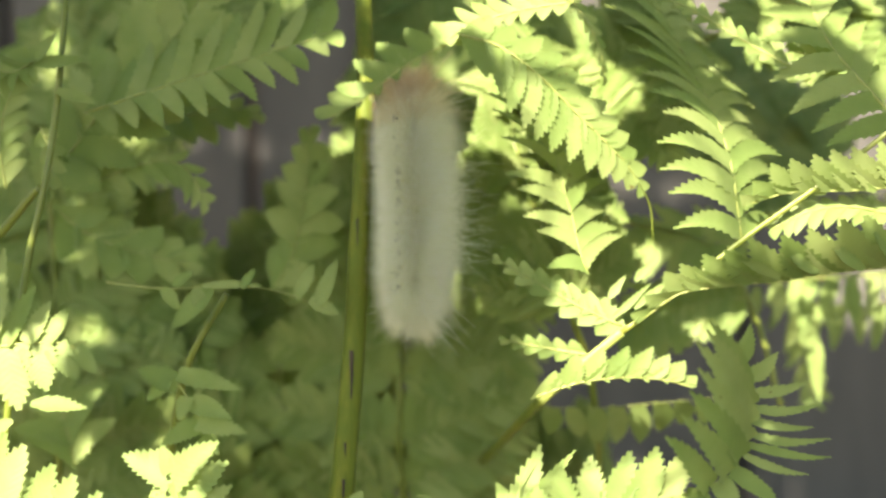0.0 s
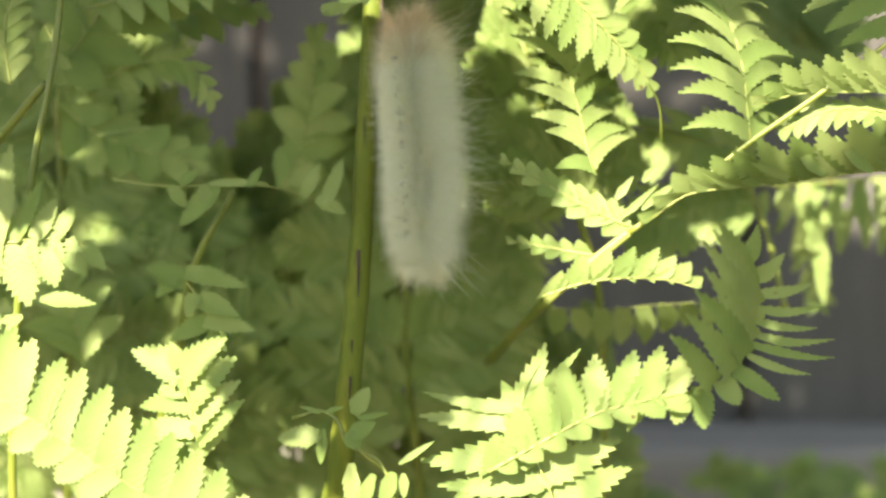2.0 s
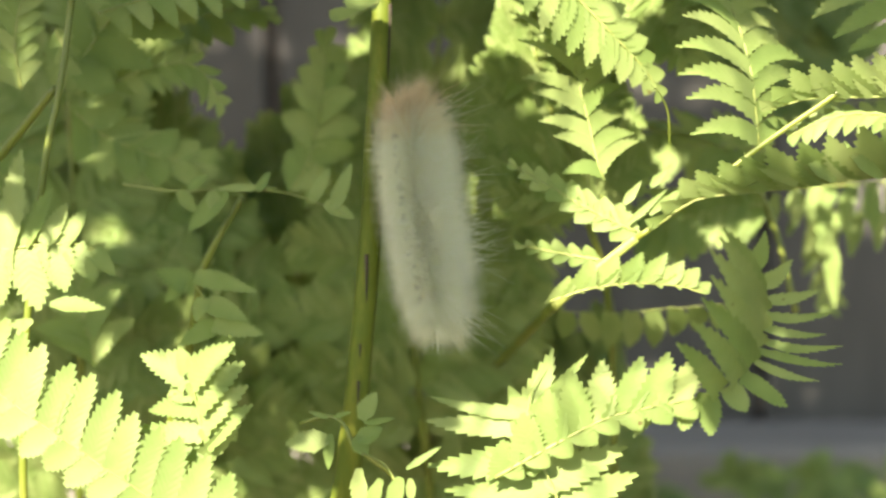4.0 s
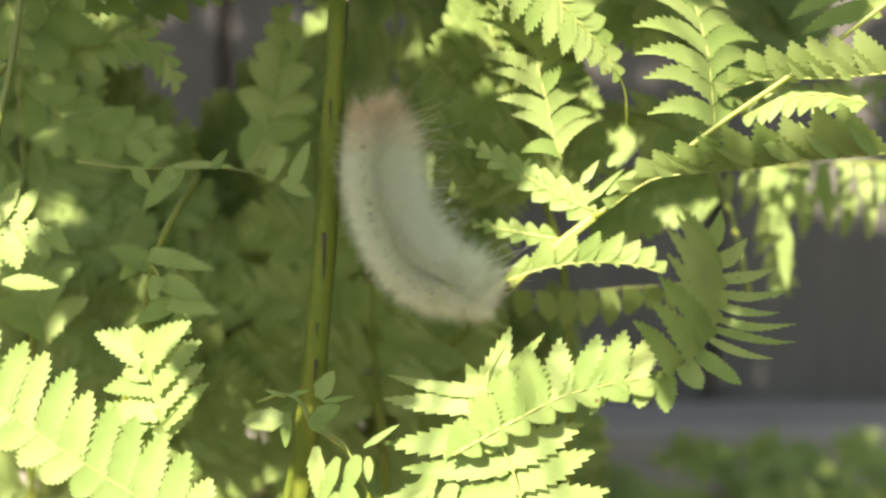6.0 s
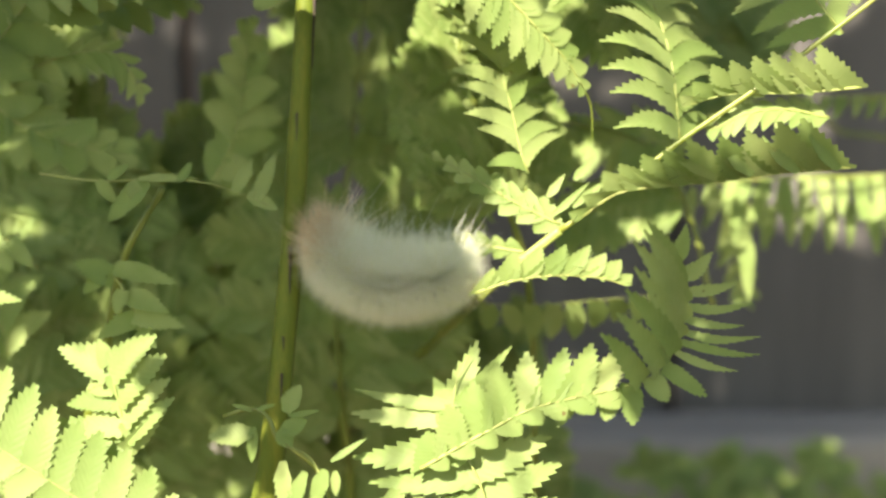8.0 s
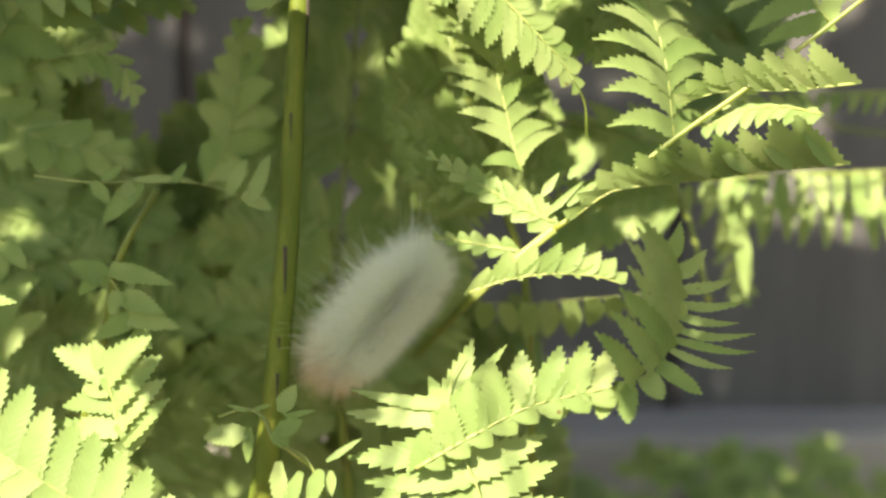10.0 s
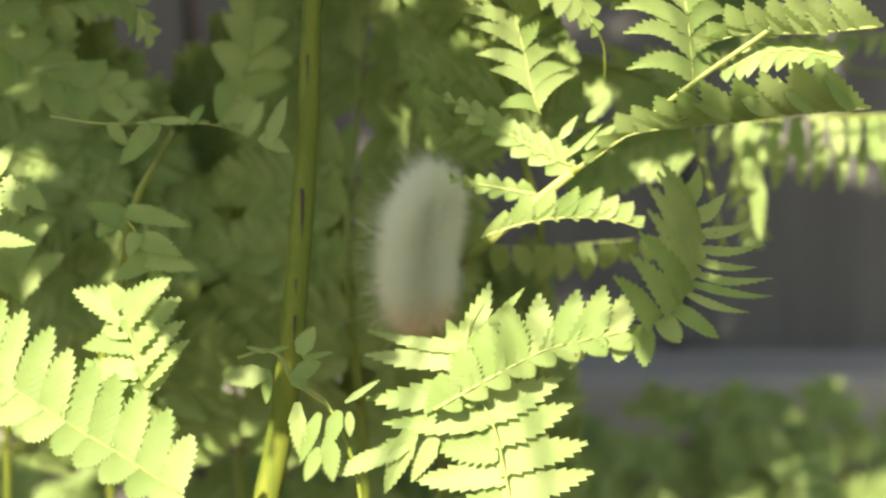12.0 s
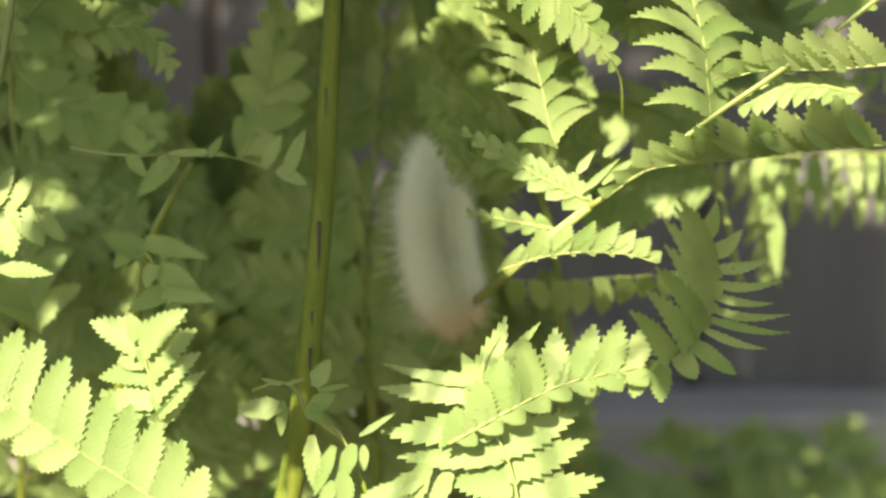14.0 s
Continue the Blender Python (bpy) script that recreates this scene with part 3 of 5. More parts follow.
# ---------- frond with the spread tip ----------
f = thing("fern_frond", (0.0130, 0.2150, 0.3277), "bright fern frond ending in spread drooping leaflets", "fern frond", FRONT)
rachis(f, [(0.0130, 0.2150, 0.3277), (0.0130, 0.2118, 0.3626), (0.0112, 0.2097, 0.3762)], 0.0011, 0.0007)
up = midrib(f, [(0.0169, 0.2001, 0.3651), (0.0154, 0.2010, 0.3731), (0.0134, 0.2021, 0.3819), (0.0103, 0.2038, 0.3886), (0.0084, 0.2053, 0.3942), (0.0089, 0.2073, 0.3998), (0.0112, 0.2090, 0.4043)], 0.00028)
lobe(up, (0.0089, 0.2062, 0.3964), (-0.0087, 0.2091, 0.3985), 0.0028, (0.0, -0.9, 0.42), sickle=0.1, full=2.4)
lobe(up, (0.0093, 0.2058, 0.3945), (-0.0094, 0.2085, 0.3947), 0.0049, (0.0, -0.9, 0.42), sickle=0.1, full=2.4)
lobe(up, (0.0106, 0.2049, 0.3890), (-0.0092, 0.2072, 0.3871), 0.0065, (0.0, -0.9, 0.42), sickle=0.1, full=2.4)
lobe(up, (0.0122, 0.2040, 0.3844), (-0.0062, 0.2064, 0.3826), 0.0053, (0.0, -0.9, 0.42), sickle=0.1, full=2.4)
lobe(up, (0.0139, 0.2031, 0.3793), (0.0027, 0.2053, 0.3781), 0.0063, (0.0, -0.9, 0.42), sickle=0.1, full=2.4)
lobe(up, (0.0151, 0.2024, 0.3750), (-0.0011, 0.2045, 0.3727), 0.0059, (0.0, -0.9, 0.42), sickle=0.1, full=2.4)
lobe(up, (0.0164, 0.2015, 0.3704), (0.0008, 0.2034, 0.3661), 0.0059, (0.0, -0.9, 0.42), sickle=0.1, full=2.4)
lobe(up, (0.0106, 0.2043, 0.3855), (0.0253, 0.2057, 0.3907), 0.0069, (0.05, -0.88, 0.45), sickle=-0.08, full=2.4)
lobe(up, (0.0123, 0.2035, 0.3815), (0.0271, 0.2048, 0.3860), 0.0067, (0.05, -0.88, 0.45), sickle=-0.08, full=2.4)
lobe(up, (0.0135, 0.2027, 0.3768), (0.0296, 0.2037, 0.3798), 0.0069, (0.05, -0.88, 0.45), sickle=-0.08, full=2.4)
lobe(up, (0.0145, 0.2019, 0.3723), (0.0308, 0.2027, 0.3741), 0.0061, (0.05, -0.88, 0.45), sickle=-0.08, full=2.4)
lobe(up, (0.0154, 0.2011, 0.3674), (0.0296, 0.2017, 0.3679), 0.0059, (0.05, -0.88, 0.45), sickle=-0.08, full=2.4)
lobe(up, (0.0081, 0.2056, 0.3925), (0.0125, 0.2113, 0.4066), 0.0065, (0.0, -0.92, 0.35), full=2.0)
lobe(up, (0.0095, 0.2061, 0.3960), (0.0189, 0.2110, 0.4056), 0.0030, (0.0, -0.92, 0.35), full=2.0)
lobe(up, (0.0079, 0.2060, 0.3951), (0.0050, 0.2105, 0.4001), 0.0039, (0.0, -0.92, 0.35), full=2.0)
lobed(f, [(0.0027, 0.2016, 0.3861), (0.0087, 0.2012, 0.3898), (0.0145, 0.2011, 0.3931), (0.0212, 0.2012, 0.3966), (0.0280, 0.2014, 0.3984), (0.0345, 0.2018, 0.3996)], (0.2, -0.93, 0.25), 8, (0.00386, 0.00869, 0.01043, 0.01082, 0.01062, 0.01004), (0.00251, 0.00348, 0.00386, 0.00386, 0.00425, 0.00483), (66, 52), 2, 4, wide=1.65, rib=0.00035, full=2.9, sickle=0.06)
fan = midrib(f, [(0.0334, 0.2050, 0.3987), (0.0385, 0.2050, 0.3997), (0.0437, 0.2051, 0.4022), (0.0475, 0.2061, 0.4073), (0.0485, 0.2071, 0.4130), (0.0472, 0.2090, 0.4186), (0.0444, 0.2107, 0.4233)], 0.00015)
lobe(fan, (0.0303, 0.2050, 0.3992), (0.0264, 0.2021, 0.3933), 0.0025, (0.1, -0.93, 0.3), full=4.5, neck=0.8)
lobe(fan, (0.0357, 0.2051, 0.3996), (0.0344, 0.2025, 0.3944), 0.0043, (0.1, -0.93, 0.3), full=4.5, neck=0.8)
lobe(fan, (0.0390, 0.2053, 0.4002), (0.0392, 0.2025, 0.3936), 0.0045, (0.1, -0.93, 0.3), full=4.5, neck=0.8)
lobe(fan, (0.0424, 0.2055, 0.4013), (0.0452, 0.2031, 0.3976), 0.0043, (0.1, -0.93, 0.3), full=4.5, neck=0.8)
lobe(fan, (0.0448, 0.2058, 0.4029), (0.0521, 0.2034, 0.3985), 0.0033, (0.1, -0.93, 0.3), full=4.5, neck=0.8)
lobe(fan, (0.0472, 0.2071, 0.4053), (0.0577, 0.2051, 0.4026), 0.0019, (0.1, -0.9, 0.3), full=2.2, neck=0.6, sickle=-0.14)
lobe(fan, (0.0478, 0.2073, 0.4071), (0.0616, 0.2055, 0.4057), 0.0019, (0.1, -0.9, 0.3), full=2.2, neck=0.6, sickle=-0.14)
lobe(fan, (0.0482, 0.2076, 0.4090), (0.0616, 0.2058, 0.4083), 0.0019, (0.1, -0.9, 0.3), full=2.2, neck=0.6, sickle=-0.14)
lobe(fan, (0.0485, 0.2078, 0.4111), (0.0587, 0.2060, 0.4105), 0.0019, (0.1, -0.9, 0.3), full=2.2, neck=0.6, sickle=-0.14)
lobe(fan, (0.0487, 0.2081, 0.4133), (0.0602, 0.2065, 0.4141), 0.0021, (0.1, -0.9, 0.3), full=2.2, neck=0.6, sickle=-0.14)
lobe(fan, (0.0485, 0.2084, 0.4157), (0.0581, 0.2069, 0.4181), 0.0025, (0.1, -0.9, 0.3), full=2.2, neck=0.6, sickle=-0.14)
lobe(fan, (0.0480, 0.2087, 0.4182), (0.0531, 0.2073, 0.4227), 0.0035, (0.1, -0.9, 0.3), full=2.2, neck=0.6, sickle=-0.14)
lobe(fan, (0.0466, 0.2089, 0.4206), (0.0485, 0.2078, 0.4275), 0.0037, (0.1, -0.9, 0.3), full=2.2, neck=0.6, sickle=-0.14)
lobe(fan, (0.0403, 0.2009, 0.4014), (0.0317, 0.1878, 0.4113), 0.0044, (0.05, -0.95, 0.2), full=2.4, sickle=-0.08)
lobe(fan, (0.0435, 0.2013, 0.4034), (0.0343, 0.1883, 0.4148), 0.0047, (0.05, -0.95, 0.2), full=2.4, sickle=-0.08)
lobe(fan, (0.0456, 0.2016, 0.4059), (0.0359, 0.1888, 0.4185), 0.0045, (0.05, -0.95, 0.2), full=2.4, sickle=-0.08)
lobe(fan, (0.0467, 0.2019, 0.4085), (0.0370, 0.1892, 0.4216), 0.0044, (0.05, -0.95, 0.2), full=2.4, sickle=-0.08)
lobe(fan, (0.0473, 0.2023, 0.4113), (0.0370, 0.1897, 0.4258), 0.0047, (0.05, -0.95, 0.2), full=2.4, sickle=-0.08)
lobe(fan, (0.0473, 0.2026, 0.4142), (0.0384, 0.1899, 0.4276), 0.0044, (0.05, -0.95, 0.2), full=2.4, sickle=-0.08)
lobe(fan, (0.0467, 0.2030, 0.4174), (0.0391, 0.1901, 0.4293), 0.0038, (0.05, -0.95, 0.2), full=2.4, sickle=-0.08)

# ---------- low bright frond ----------
f = thing("fern_frond", (-0.0082, 0.2111, 0.3355), "sunlit yellow-green fern frond lying low", "fern frond", FRONT)
rachis(f, [(-0.0082, 0.2111, 0.3355), (-0.0200, 0.2059, 0.3565), (-0.0297, 0.2043, 0.3666)], 0.0009, 0.0006)
lobed(f, [(-0.0399, 0.1974, 0.3724), (-0.0451, 0.1975, 0.3761), (-0.0498, 0.1974, 0.3795), (-0.0545, 0.1974, 0.3826), (-0.0591, 0.1973, 0.3857), (-0.0638, 0.1973, 0.3889), (-0.0684, 0.1973, 0.3923), (-0.0736, 0.1974, 0.3959), (-0.0792, 0.1977, 0.3999), (-0.0849, 0.1981, 0.4042), (-0.0934, 0.1986, 0.4106)], (-0.05, -0.88, 0.48), 14, (0.00436, 0.00549, 0.00606, 0.00625, 0.00606, 0.00568), (0.00947, 0.01099, 0.01155, 0.01155, 0.01136, 0.01099), (78, 70), 2, 4, wide=1.15, rib=0.0002, full=5.0, sickle=0.05)

f = thing("fern_frond", (-0.0511, 0.2165, 0.3380), "small sunlit fern frond with toothed leaflets", "fern frond", FRONT)
rachis(f, [(-0.0511, 0.2165, 0.3380), (-0.0483, 0.2125, 0.3675), (-0.0498, 0.2118, 0.3837)], 0.001, 0.0005)
small = midrib(f, [(-0.0479, 0.2062, 0.3881), (-0.0486, 0.2060, 0.3932), (-0.0497, 0.2063, 0.3982), (-0.0507, 0.2071, 0.4025), (-0.0513, 0.2081, 0.4053)], 0.00022)
lobe(small, (-0.0511, 0.2067, 0.4019), (-0.0429, 0.2062, 0.4082), 0.0061, (0.05, -0.88, 0.45), full=2.4, sickle=0.05)
lobe(small, (-0.0501, 0.2063, 0.3978), (-0.0413, 0.2058, 0.4049), 0.0067, (0.05, -0.88, 0.45), full=2.4, sickle=0.05)
lobe(small, (-0.0491, 0.2058, 0.3939), (-0.0407, 0.2054, 0.4010), 0.0055, (0.05, -0.88, 0.45), full=2.4, sickle=0.05)
lobe(small, (-0.0483, 0.2055, 0.3907), (-0.0398, 0.2050, 0.3975), 0.0045, (0.05, -0.88, 0.45), full=2.4, sickle=0.05)
lobe(small, (-0.0507, 0.2077, 0.4019), (-0.0602, 0.2095, 0.4057), 0.0065, (-0.1, -0.9, 0.4), full=2.4, sickle=-0.05)
lobe(small, (-0.0505, 0.2075, 0.3997), (-0.0556, 0.2087, 0.3984), 0.0051, (-0.1, -0.9, 0.4), full=2.4, sickle=-0.05)
lobe(small, (-0.0497, 0.2071, 0.3968), (-0.0588, 0.2083, 0.3960), 0.0051, (-0.1, -0.9, 0.4), full=2.4, sickle=-0.05)
lobe(small, (-0.0489, 0.2067, 0.3928), (-0.0594, 0.2077, 0.3909), 0.0053, (-0.1, -0.9, 0.4), full=2.4, sickle=-0.05)
lobe(small, (-0.0481, 0.2063, 0.3891), (-0.0612, 0.2079, 0.3929), 0.0057, (-0.1, -0.9, 0.4), full=2.4, sickle=-0.05)
lobe(small, (-0.0476, 0.2061, 0.3875), (-0.0545, 0.2072, 0.3851), 0.0059, (-0.1, -0.9, 0.4), full=2.4, sickle=-0.05)
lobe(small, (-0.0484, 0.2052, 0.3884), (-0.0400, 0.2064, 0.3966), 0.0039, (0.3, -0.9, -0.3), full=2.0)
lobe(small, (-0.0507, 0.2069, 0.4031), (-0.0528, 0.2073, 0.4074), 0.0039, (0.3, -0.9, -0.3), full=2.0)

# ---------- fronds at the far side of the stalk ----------
f = thing("fern_frond", (-0.0889, 0.2243, 0.3220), "green fern frond on a yellowish upright stalk", "fern frond", FRONT)
rachis(f, [(-0.0889, 0.2243, 0.3220), (-0.0883, 0.2258, 0.3903), (-0.0835, 0.2278, 0.4333), (-0.0798, 0.2295, 0.4521), (-0.0780, 0.2312, 0.4647), (-0.0774, 0.2356, 0.4816), (-0.0776, 0.2392, 0.4925)], 0.0009, 0.0006)
side = midrib(f, [(-0.0930, 0.2172, 0.4227), (-0.0855, 0.2167, 0.4236), (-0.0783, 0.2168, 0.4244), (-0.0713, 0.2174, 0.4237), (-0.0656, 0.2183, 0.4180)], 0.0003)
lobe(side, (-0.0832, 0.2166, 0.4240), (-0.0788, 0.2200, 0.4346), 0.0041, (-0.1, -0.9, 0.4), full=3.2, neck=0.7, fold=0.3)
lobe(side, (-0.0791, 0.2167, 0.4244), (-0.0759, 0.2197, 0.4317), 0.0043, (-0.1, -0.9, 0.4), full=3.2, neck=0.7, fold=0.3)
lobe(side, (-0.0756, 0.2168, 0.4244), (-0.0724, 0.2197, 0.4307), 0.0037, (-0.1, -0.9, 0.4), full=3.2, neck=0.7, fold=0.3)
lobe(side, (-0.0862, 0.2165, 0.4236), (-0.0845, 0.2206, 0.4414), 0.0053, (-0.1, -0.9, 0.4), full=3.2, neck=0.7, fold=0.3)
lobe(side, (-0.0905, 0.2163, 0.4232), (-0.0934, 0.2199, 0.4369), 0.0061, (-0.1, -0.9, 0.4), full=3.2, neck=0.7, fold=0.3)
lobe(side, (-0.0824, 0.2166, 0.4238), (-0.0800, 0.2133, 0.4130), 0.0082, (-0.05, -0.82, 0.55), full=3.0)
lobe(side, (-0.0775, 0.2167, 0.4240), (-0.0747, 0.2139, 0.4164), 0.0065, (-0.05, -0.82, 0.55), full=3.0)
lobe(side, (-0.0740, 0.2168, 0.4238), (-0.0695, 0.2143, 0.4183), 0.0047, (-0.05, -0.82, 0.55), full=3.0)
lobe(side, (-0.0705, 0.2168, 0.4231), (-0.0658, 0.2145, 0.4193), 0.0035, (-0.05, -0.82, 0.55), full=3.0)
lobe(side, (-0.0875, 0.2164, 0.4234), (-0.0867, 0.2133, 0.4140), 0.0061, (-0.05, -0.82, 0.55), full=3.0)
lobe(side, (-0.0781, 0.2150, 0.4137), (-0.0683, 0.2152, 0.4133), 0.0035, (0, -0.85, 0.5), neck=0.3)
lobe(side, (-0.0812, 0.2146, 0.4107), (-0.0883, 0.2139, 0.4067), 0.0035, (0, -0.85, 0.5), neck=0.3)
lobed(f, [(-0.0875, 0.2309, 0.4524), (-0.0885, 0.2311, 0.4598), (-0.0876, 0.2314, 0.4672), (-0.0846, 0.2316, 0.4745)], (0, -0.85, 0.5), 7, (0.00534, 0.00641, 0.00427), (0.00534, 0.00598, 0.00427), (66, 50), 5)
lobed(f, [(-0.0822, 0.2328, 0.4765), (-0.0854, 0.2296, 0.4743), (-0.0904, 0.2285, 0.4751)], (0, -0.85, 0.5), 6, (0.00534, 0.00641, 0.00427), (0.00534, 0.00598, 0.00427), (66, 50), 5)
lobe(f, (-0.0816, 0.2318, 0.4766), (-0.0769, 0.2291, 0.4816), 0.0032, (0, -0.85, 0.5), neck=0.4)
lobe(f, (-0.0819, 0.2317, 0.4762), (-0.0714, 0.2290, 0.4766), 0.0037, (0, -0.85, 0.5), neck=0.4)
lobe(f, (-0.0776, 0.2316, 0.4710), (-0.0694, 0.2287, 0.4685), 0.0028, (0, -0.85, 0.5), neck=0.4)
lobe(f, (-0.0818, 0.2318, 0.4775), (-0.0861, 0.2287, 0.4776), 0.0043, (0, -0.85, 0.5), neck=0.4)
lobed(f, [(-0.0820, 0.2345, 0.4642), (-0.0794, 0.2333, 0.4588), (-0.0794, 0.2319, 0.4534), (-0.0807, 0.2309, 0.4502)], (0, -0.85, 0.5), 5, (0.00278, 0.00320, 0.00149), (0.00278, 0.00320, 0.00149), (62, 50), 5)

f = thing("fern_frond", (-0.1189, 0.2468, 0.4220), "large shaded green fern frond with broad leaflets", "fern frond", FRONT)
rachis(f, [(-0.1189, 0.2468, 0.4220), (-0.0984, 0.2378, 0.4363), (-0.0809, 0.2308, 0.4527)], 0.0012, 0.0007)
lobed(f, [(-0.0854, 0.2447, 0.4529), (-0.0790, 0.2452, 0.4606), (-0.0710, 0.2459, 0.4708), (-0.0630, 0.2470, 0.4778), (-0.0552, 0.2490, 0.4883), (-0.0509, 0.2513, 0.4978)], (0.0, -0.9, 0.4), 9, (0.00961, 0.01388, 0.01602, 0.01388, 0.01068), (0.00961, 0.01495, 0.01602, 0.01388, 0.01068), (72, 55), 4, 6, rib=0.0002, wide=1.3, full=3.6)
lobed(f, [(-0.0748, 0.2395, 0.4672), (-0.0575, 0.2378, 0.4724), (-0.0428, 0.2371, 0.4767), (-0.0329, 0.2369, 0.4796), (-0.0252, 0.2371, 0.4822)], (0.0, -0.85, 0.5), 12, (0.00994, 0.01381, 0.01492, 0.01326, 0.00773), (0.00663, 0.01050, 0.01050, 0.00884, 0.00442), (70, 60), 4, 6, wide=1.02, full=3.4)
lobed(f, [(-0.0850, 0.2516, 0.4481), (-0.0778, 0.2505, 0.4428), (-0.0673, 0.2503, 0.4387), (-0.0569, 0.2510, 0.4369)], (0, -0.85, 0.5), 6, (0.00873, 0.00982, 0.00764, 0.00436), (0.00873, 0.00982, 0.00764, 0.00436), (62, 48), 4, 12, wide=1.5, full=3.6)
lobed(f, [(-0.0776, 0.2473, 0.4526), (-0.0670, 0.2474, 0.4569), (-0.0579, 0.2477, 0.4570), (-0.0523, 0.2476, 0.4491)], (0.1, -0.85, 0.4), 9, (0.00320, 0.00470, 0.00427, 0.00214), (0.00534, 0.00747, 0.00747, 0.00320), (60, 45), 4, 8, neck=0.6, full=2.2)

f = thing("fern_frond", (-0.0671, 0.2457, 0.3750), "shaded green fern frond with large lobed leaflets", "fern frond", FRONT)
rachis(f, [(-0.0671, 0.2457, 0.3750), (-0.0586, 0.2370, 0.4002), (-0.0542, 0.2338, 0.4174), (-0.0460, 0.2326, 0.4317)], 0.0012, 0.0006)
twig = midrib(f, [(-0.0685, 0.2303, 0.4344), (-0.0572, 0.2282, 0.4332), (-0.0463, 0.2272, 0.4336), (-0.0356, 0.2269, 0.4327), (-0.0250, 0.2267, 0.4287)], 0.0002)
lobe(twig, (-0.0478, 0.2267, 0.4333), (-0.0551, 0.2256, 0.4261), 0.0047, (0, -0.88, 0.45), neck=0.5, full=3.4)
lobe(twig, (-0.0504, 0.2266, 0.4333), (-0.0496, 0.2261, 0.4288), 0.0032, (0, -0.88, 0.45), neck=0.5, full=3.4)
lobe(twig, (-0.0494, 0.2267, 0.4337), (-0.0386, 0.2270, 0.4341), 0.0019, (0, -0.88, 0.45), neck=0.5, full=3.4)
lobe(twig, (-0.0319, 0.2268, 0.4311), (-0.0286, 0.2276, 0.4374), 0.0028, (0, -0.88, 0.45), neck=0.5, full=3.4)
lobe(twig, (-0.0277, 0.2268, 0.4298), (-0.0244, 0.2278, 0.4382), 0.0032, (0, -0.88, 0.45), neck=0.5, full=3.4)
lobe(twig, (-0.0293, 0.2268, 0.4309), (-0.0238, 0.2267, 0.4283), 0.0032, (0, -0.88, 0.45), neck=0.5, full=3.4)
lobe(twig, (-0.0568, 0.2264, 0.4333), (-0.0536, 0.2261, 0.4295), 0.0028, (0, -0.88, 0.45), neck=0.5, full=3.4)
lobe(twig, (-0.0549, 0.2265, 0.4337), (-0.0513, 0.2269, 0.4364), 0.0023, (0, -0.88, 0.45), neck=0.5, full=3.4)
lobe(twig, (-0.0420, 0.2268, 0.4332), (-0.0396, 0.2273, 0.4368), 0.0021, (0, -0.88, 0.45), neck=0.5, full=3.4)
low = midrib(f, [(-0.0573, 0.2265, 0.4173), (-0.0539, 0.2257, 0.4152), (-0.0508, 0.2252, 0.4104), (-0.0488, 0.2252, 0.4045)], 0.0003)
lobe(low, (-0.0541, 0.2256, 0.4172), (-0.0422, 0.2236, 0.4151), 0.0043, (0, -0.85, 0.5), full=2.4, neck=0.7)
lobe(low, (-0.0517, 0.2250, 0.4121), (-0.0437, 0.2229, 0.4097), 0.0047, (0, -0.85, 0.5), full=2.4, neck=0.7)
lobe(low, (-0.0505, 0.2246, 0.4083), (-0.0410, 0.2227, 0.4071), 0.0047, (0, -0.85, 0.5), full=2.4, neck=0.7)
lobe(low, (-0.0560, 0.2254, 0.4163), (-0.0591, 0.2229, 0.4129), 0.0038, (0, -0.85, 0.5), full=2.4, neck=0.7)
lobe(low, (-0.0523, 0.2252, 0.4131), (-0.0534, 0.2226, 0.4093), 0.0036, (0, -0.85, 0.5), full=2.4, neck=0.7)
lobe(low, (-0.0494, 0.2243, 0.4057), (-0.0460, 0.2221, 0.4030), 0.0032, (0, -0.85, 0.5), full=2.4, neck=0.7)
lobe(low, (-0.0500, 0.2246, 0.4079), (-0.0566, 0.2221, 0.4051), 0.0047, (0, -0.85, 0.5), full=2.4, neck=0.7)
lobe(low, (-0.0539, 0.2254, 0.4153), (-0.0608, 0.2236, 0.4187), 0.0053, (0, -0.85, 0.5), full=2.4, neck=0.7)
lobed(f, [(-0.0410, 0.2608, 0.4309), (-0.0365, 0.2606, 0.4394), (-0.0340, 0.2616, 0.4526), (-0.0334, 0.2630, 0.4646)], (0, -0.85, 0.5), 7, (0.00666, 0.00888, 0.00666, 0.00266), (0.00666, 0.00999, 0.00666, 0.00266), (64, 50), 4, 12, wide=1.5, full=3.6)
lobed(f, [(-0.0829, 0.2533, 0.3941), (-0.0857, 0.2554, 0.4035), (-0.0887, 0.2584, 0.4129)], (0, -0.85, 0.5), 5, (0.00999, 0.01221, 0.00999), (0.00999, 0.01221, 0.00999), (64, 50), 4, 12, wide=1.5, full=3.6)

lobed(f, [(-0.0713, 0.2639, 0.4637), (-0.0628, 0.2646, 0.4673), (-0.0531, 0.2654, 0.4697), (-0.0447, 0.2662, 0.4685)], (0, -0.85, 0.5), 6, (0.00487, 0.00608, 0.00487, 0.00243), (0.00730, 0.00924, 0.00730, 0.00292), (64, 50), 4, 10, wide=1.4, full=3.0)

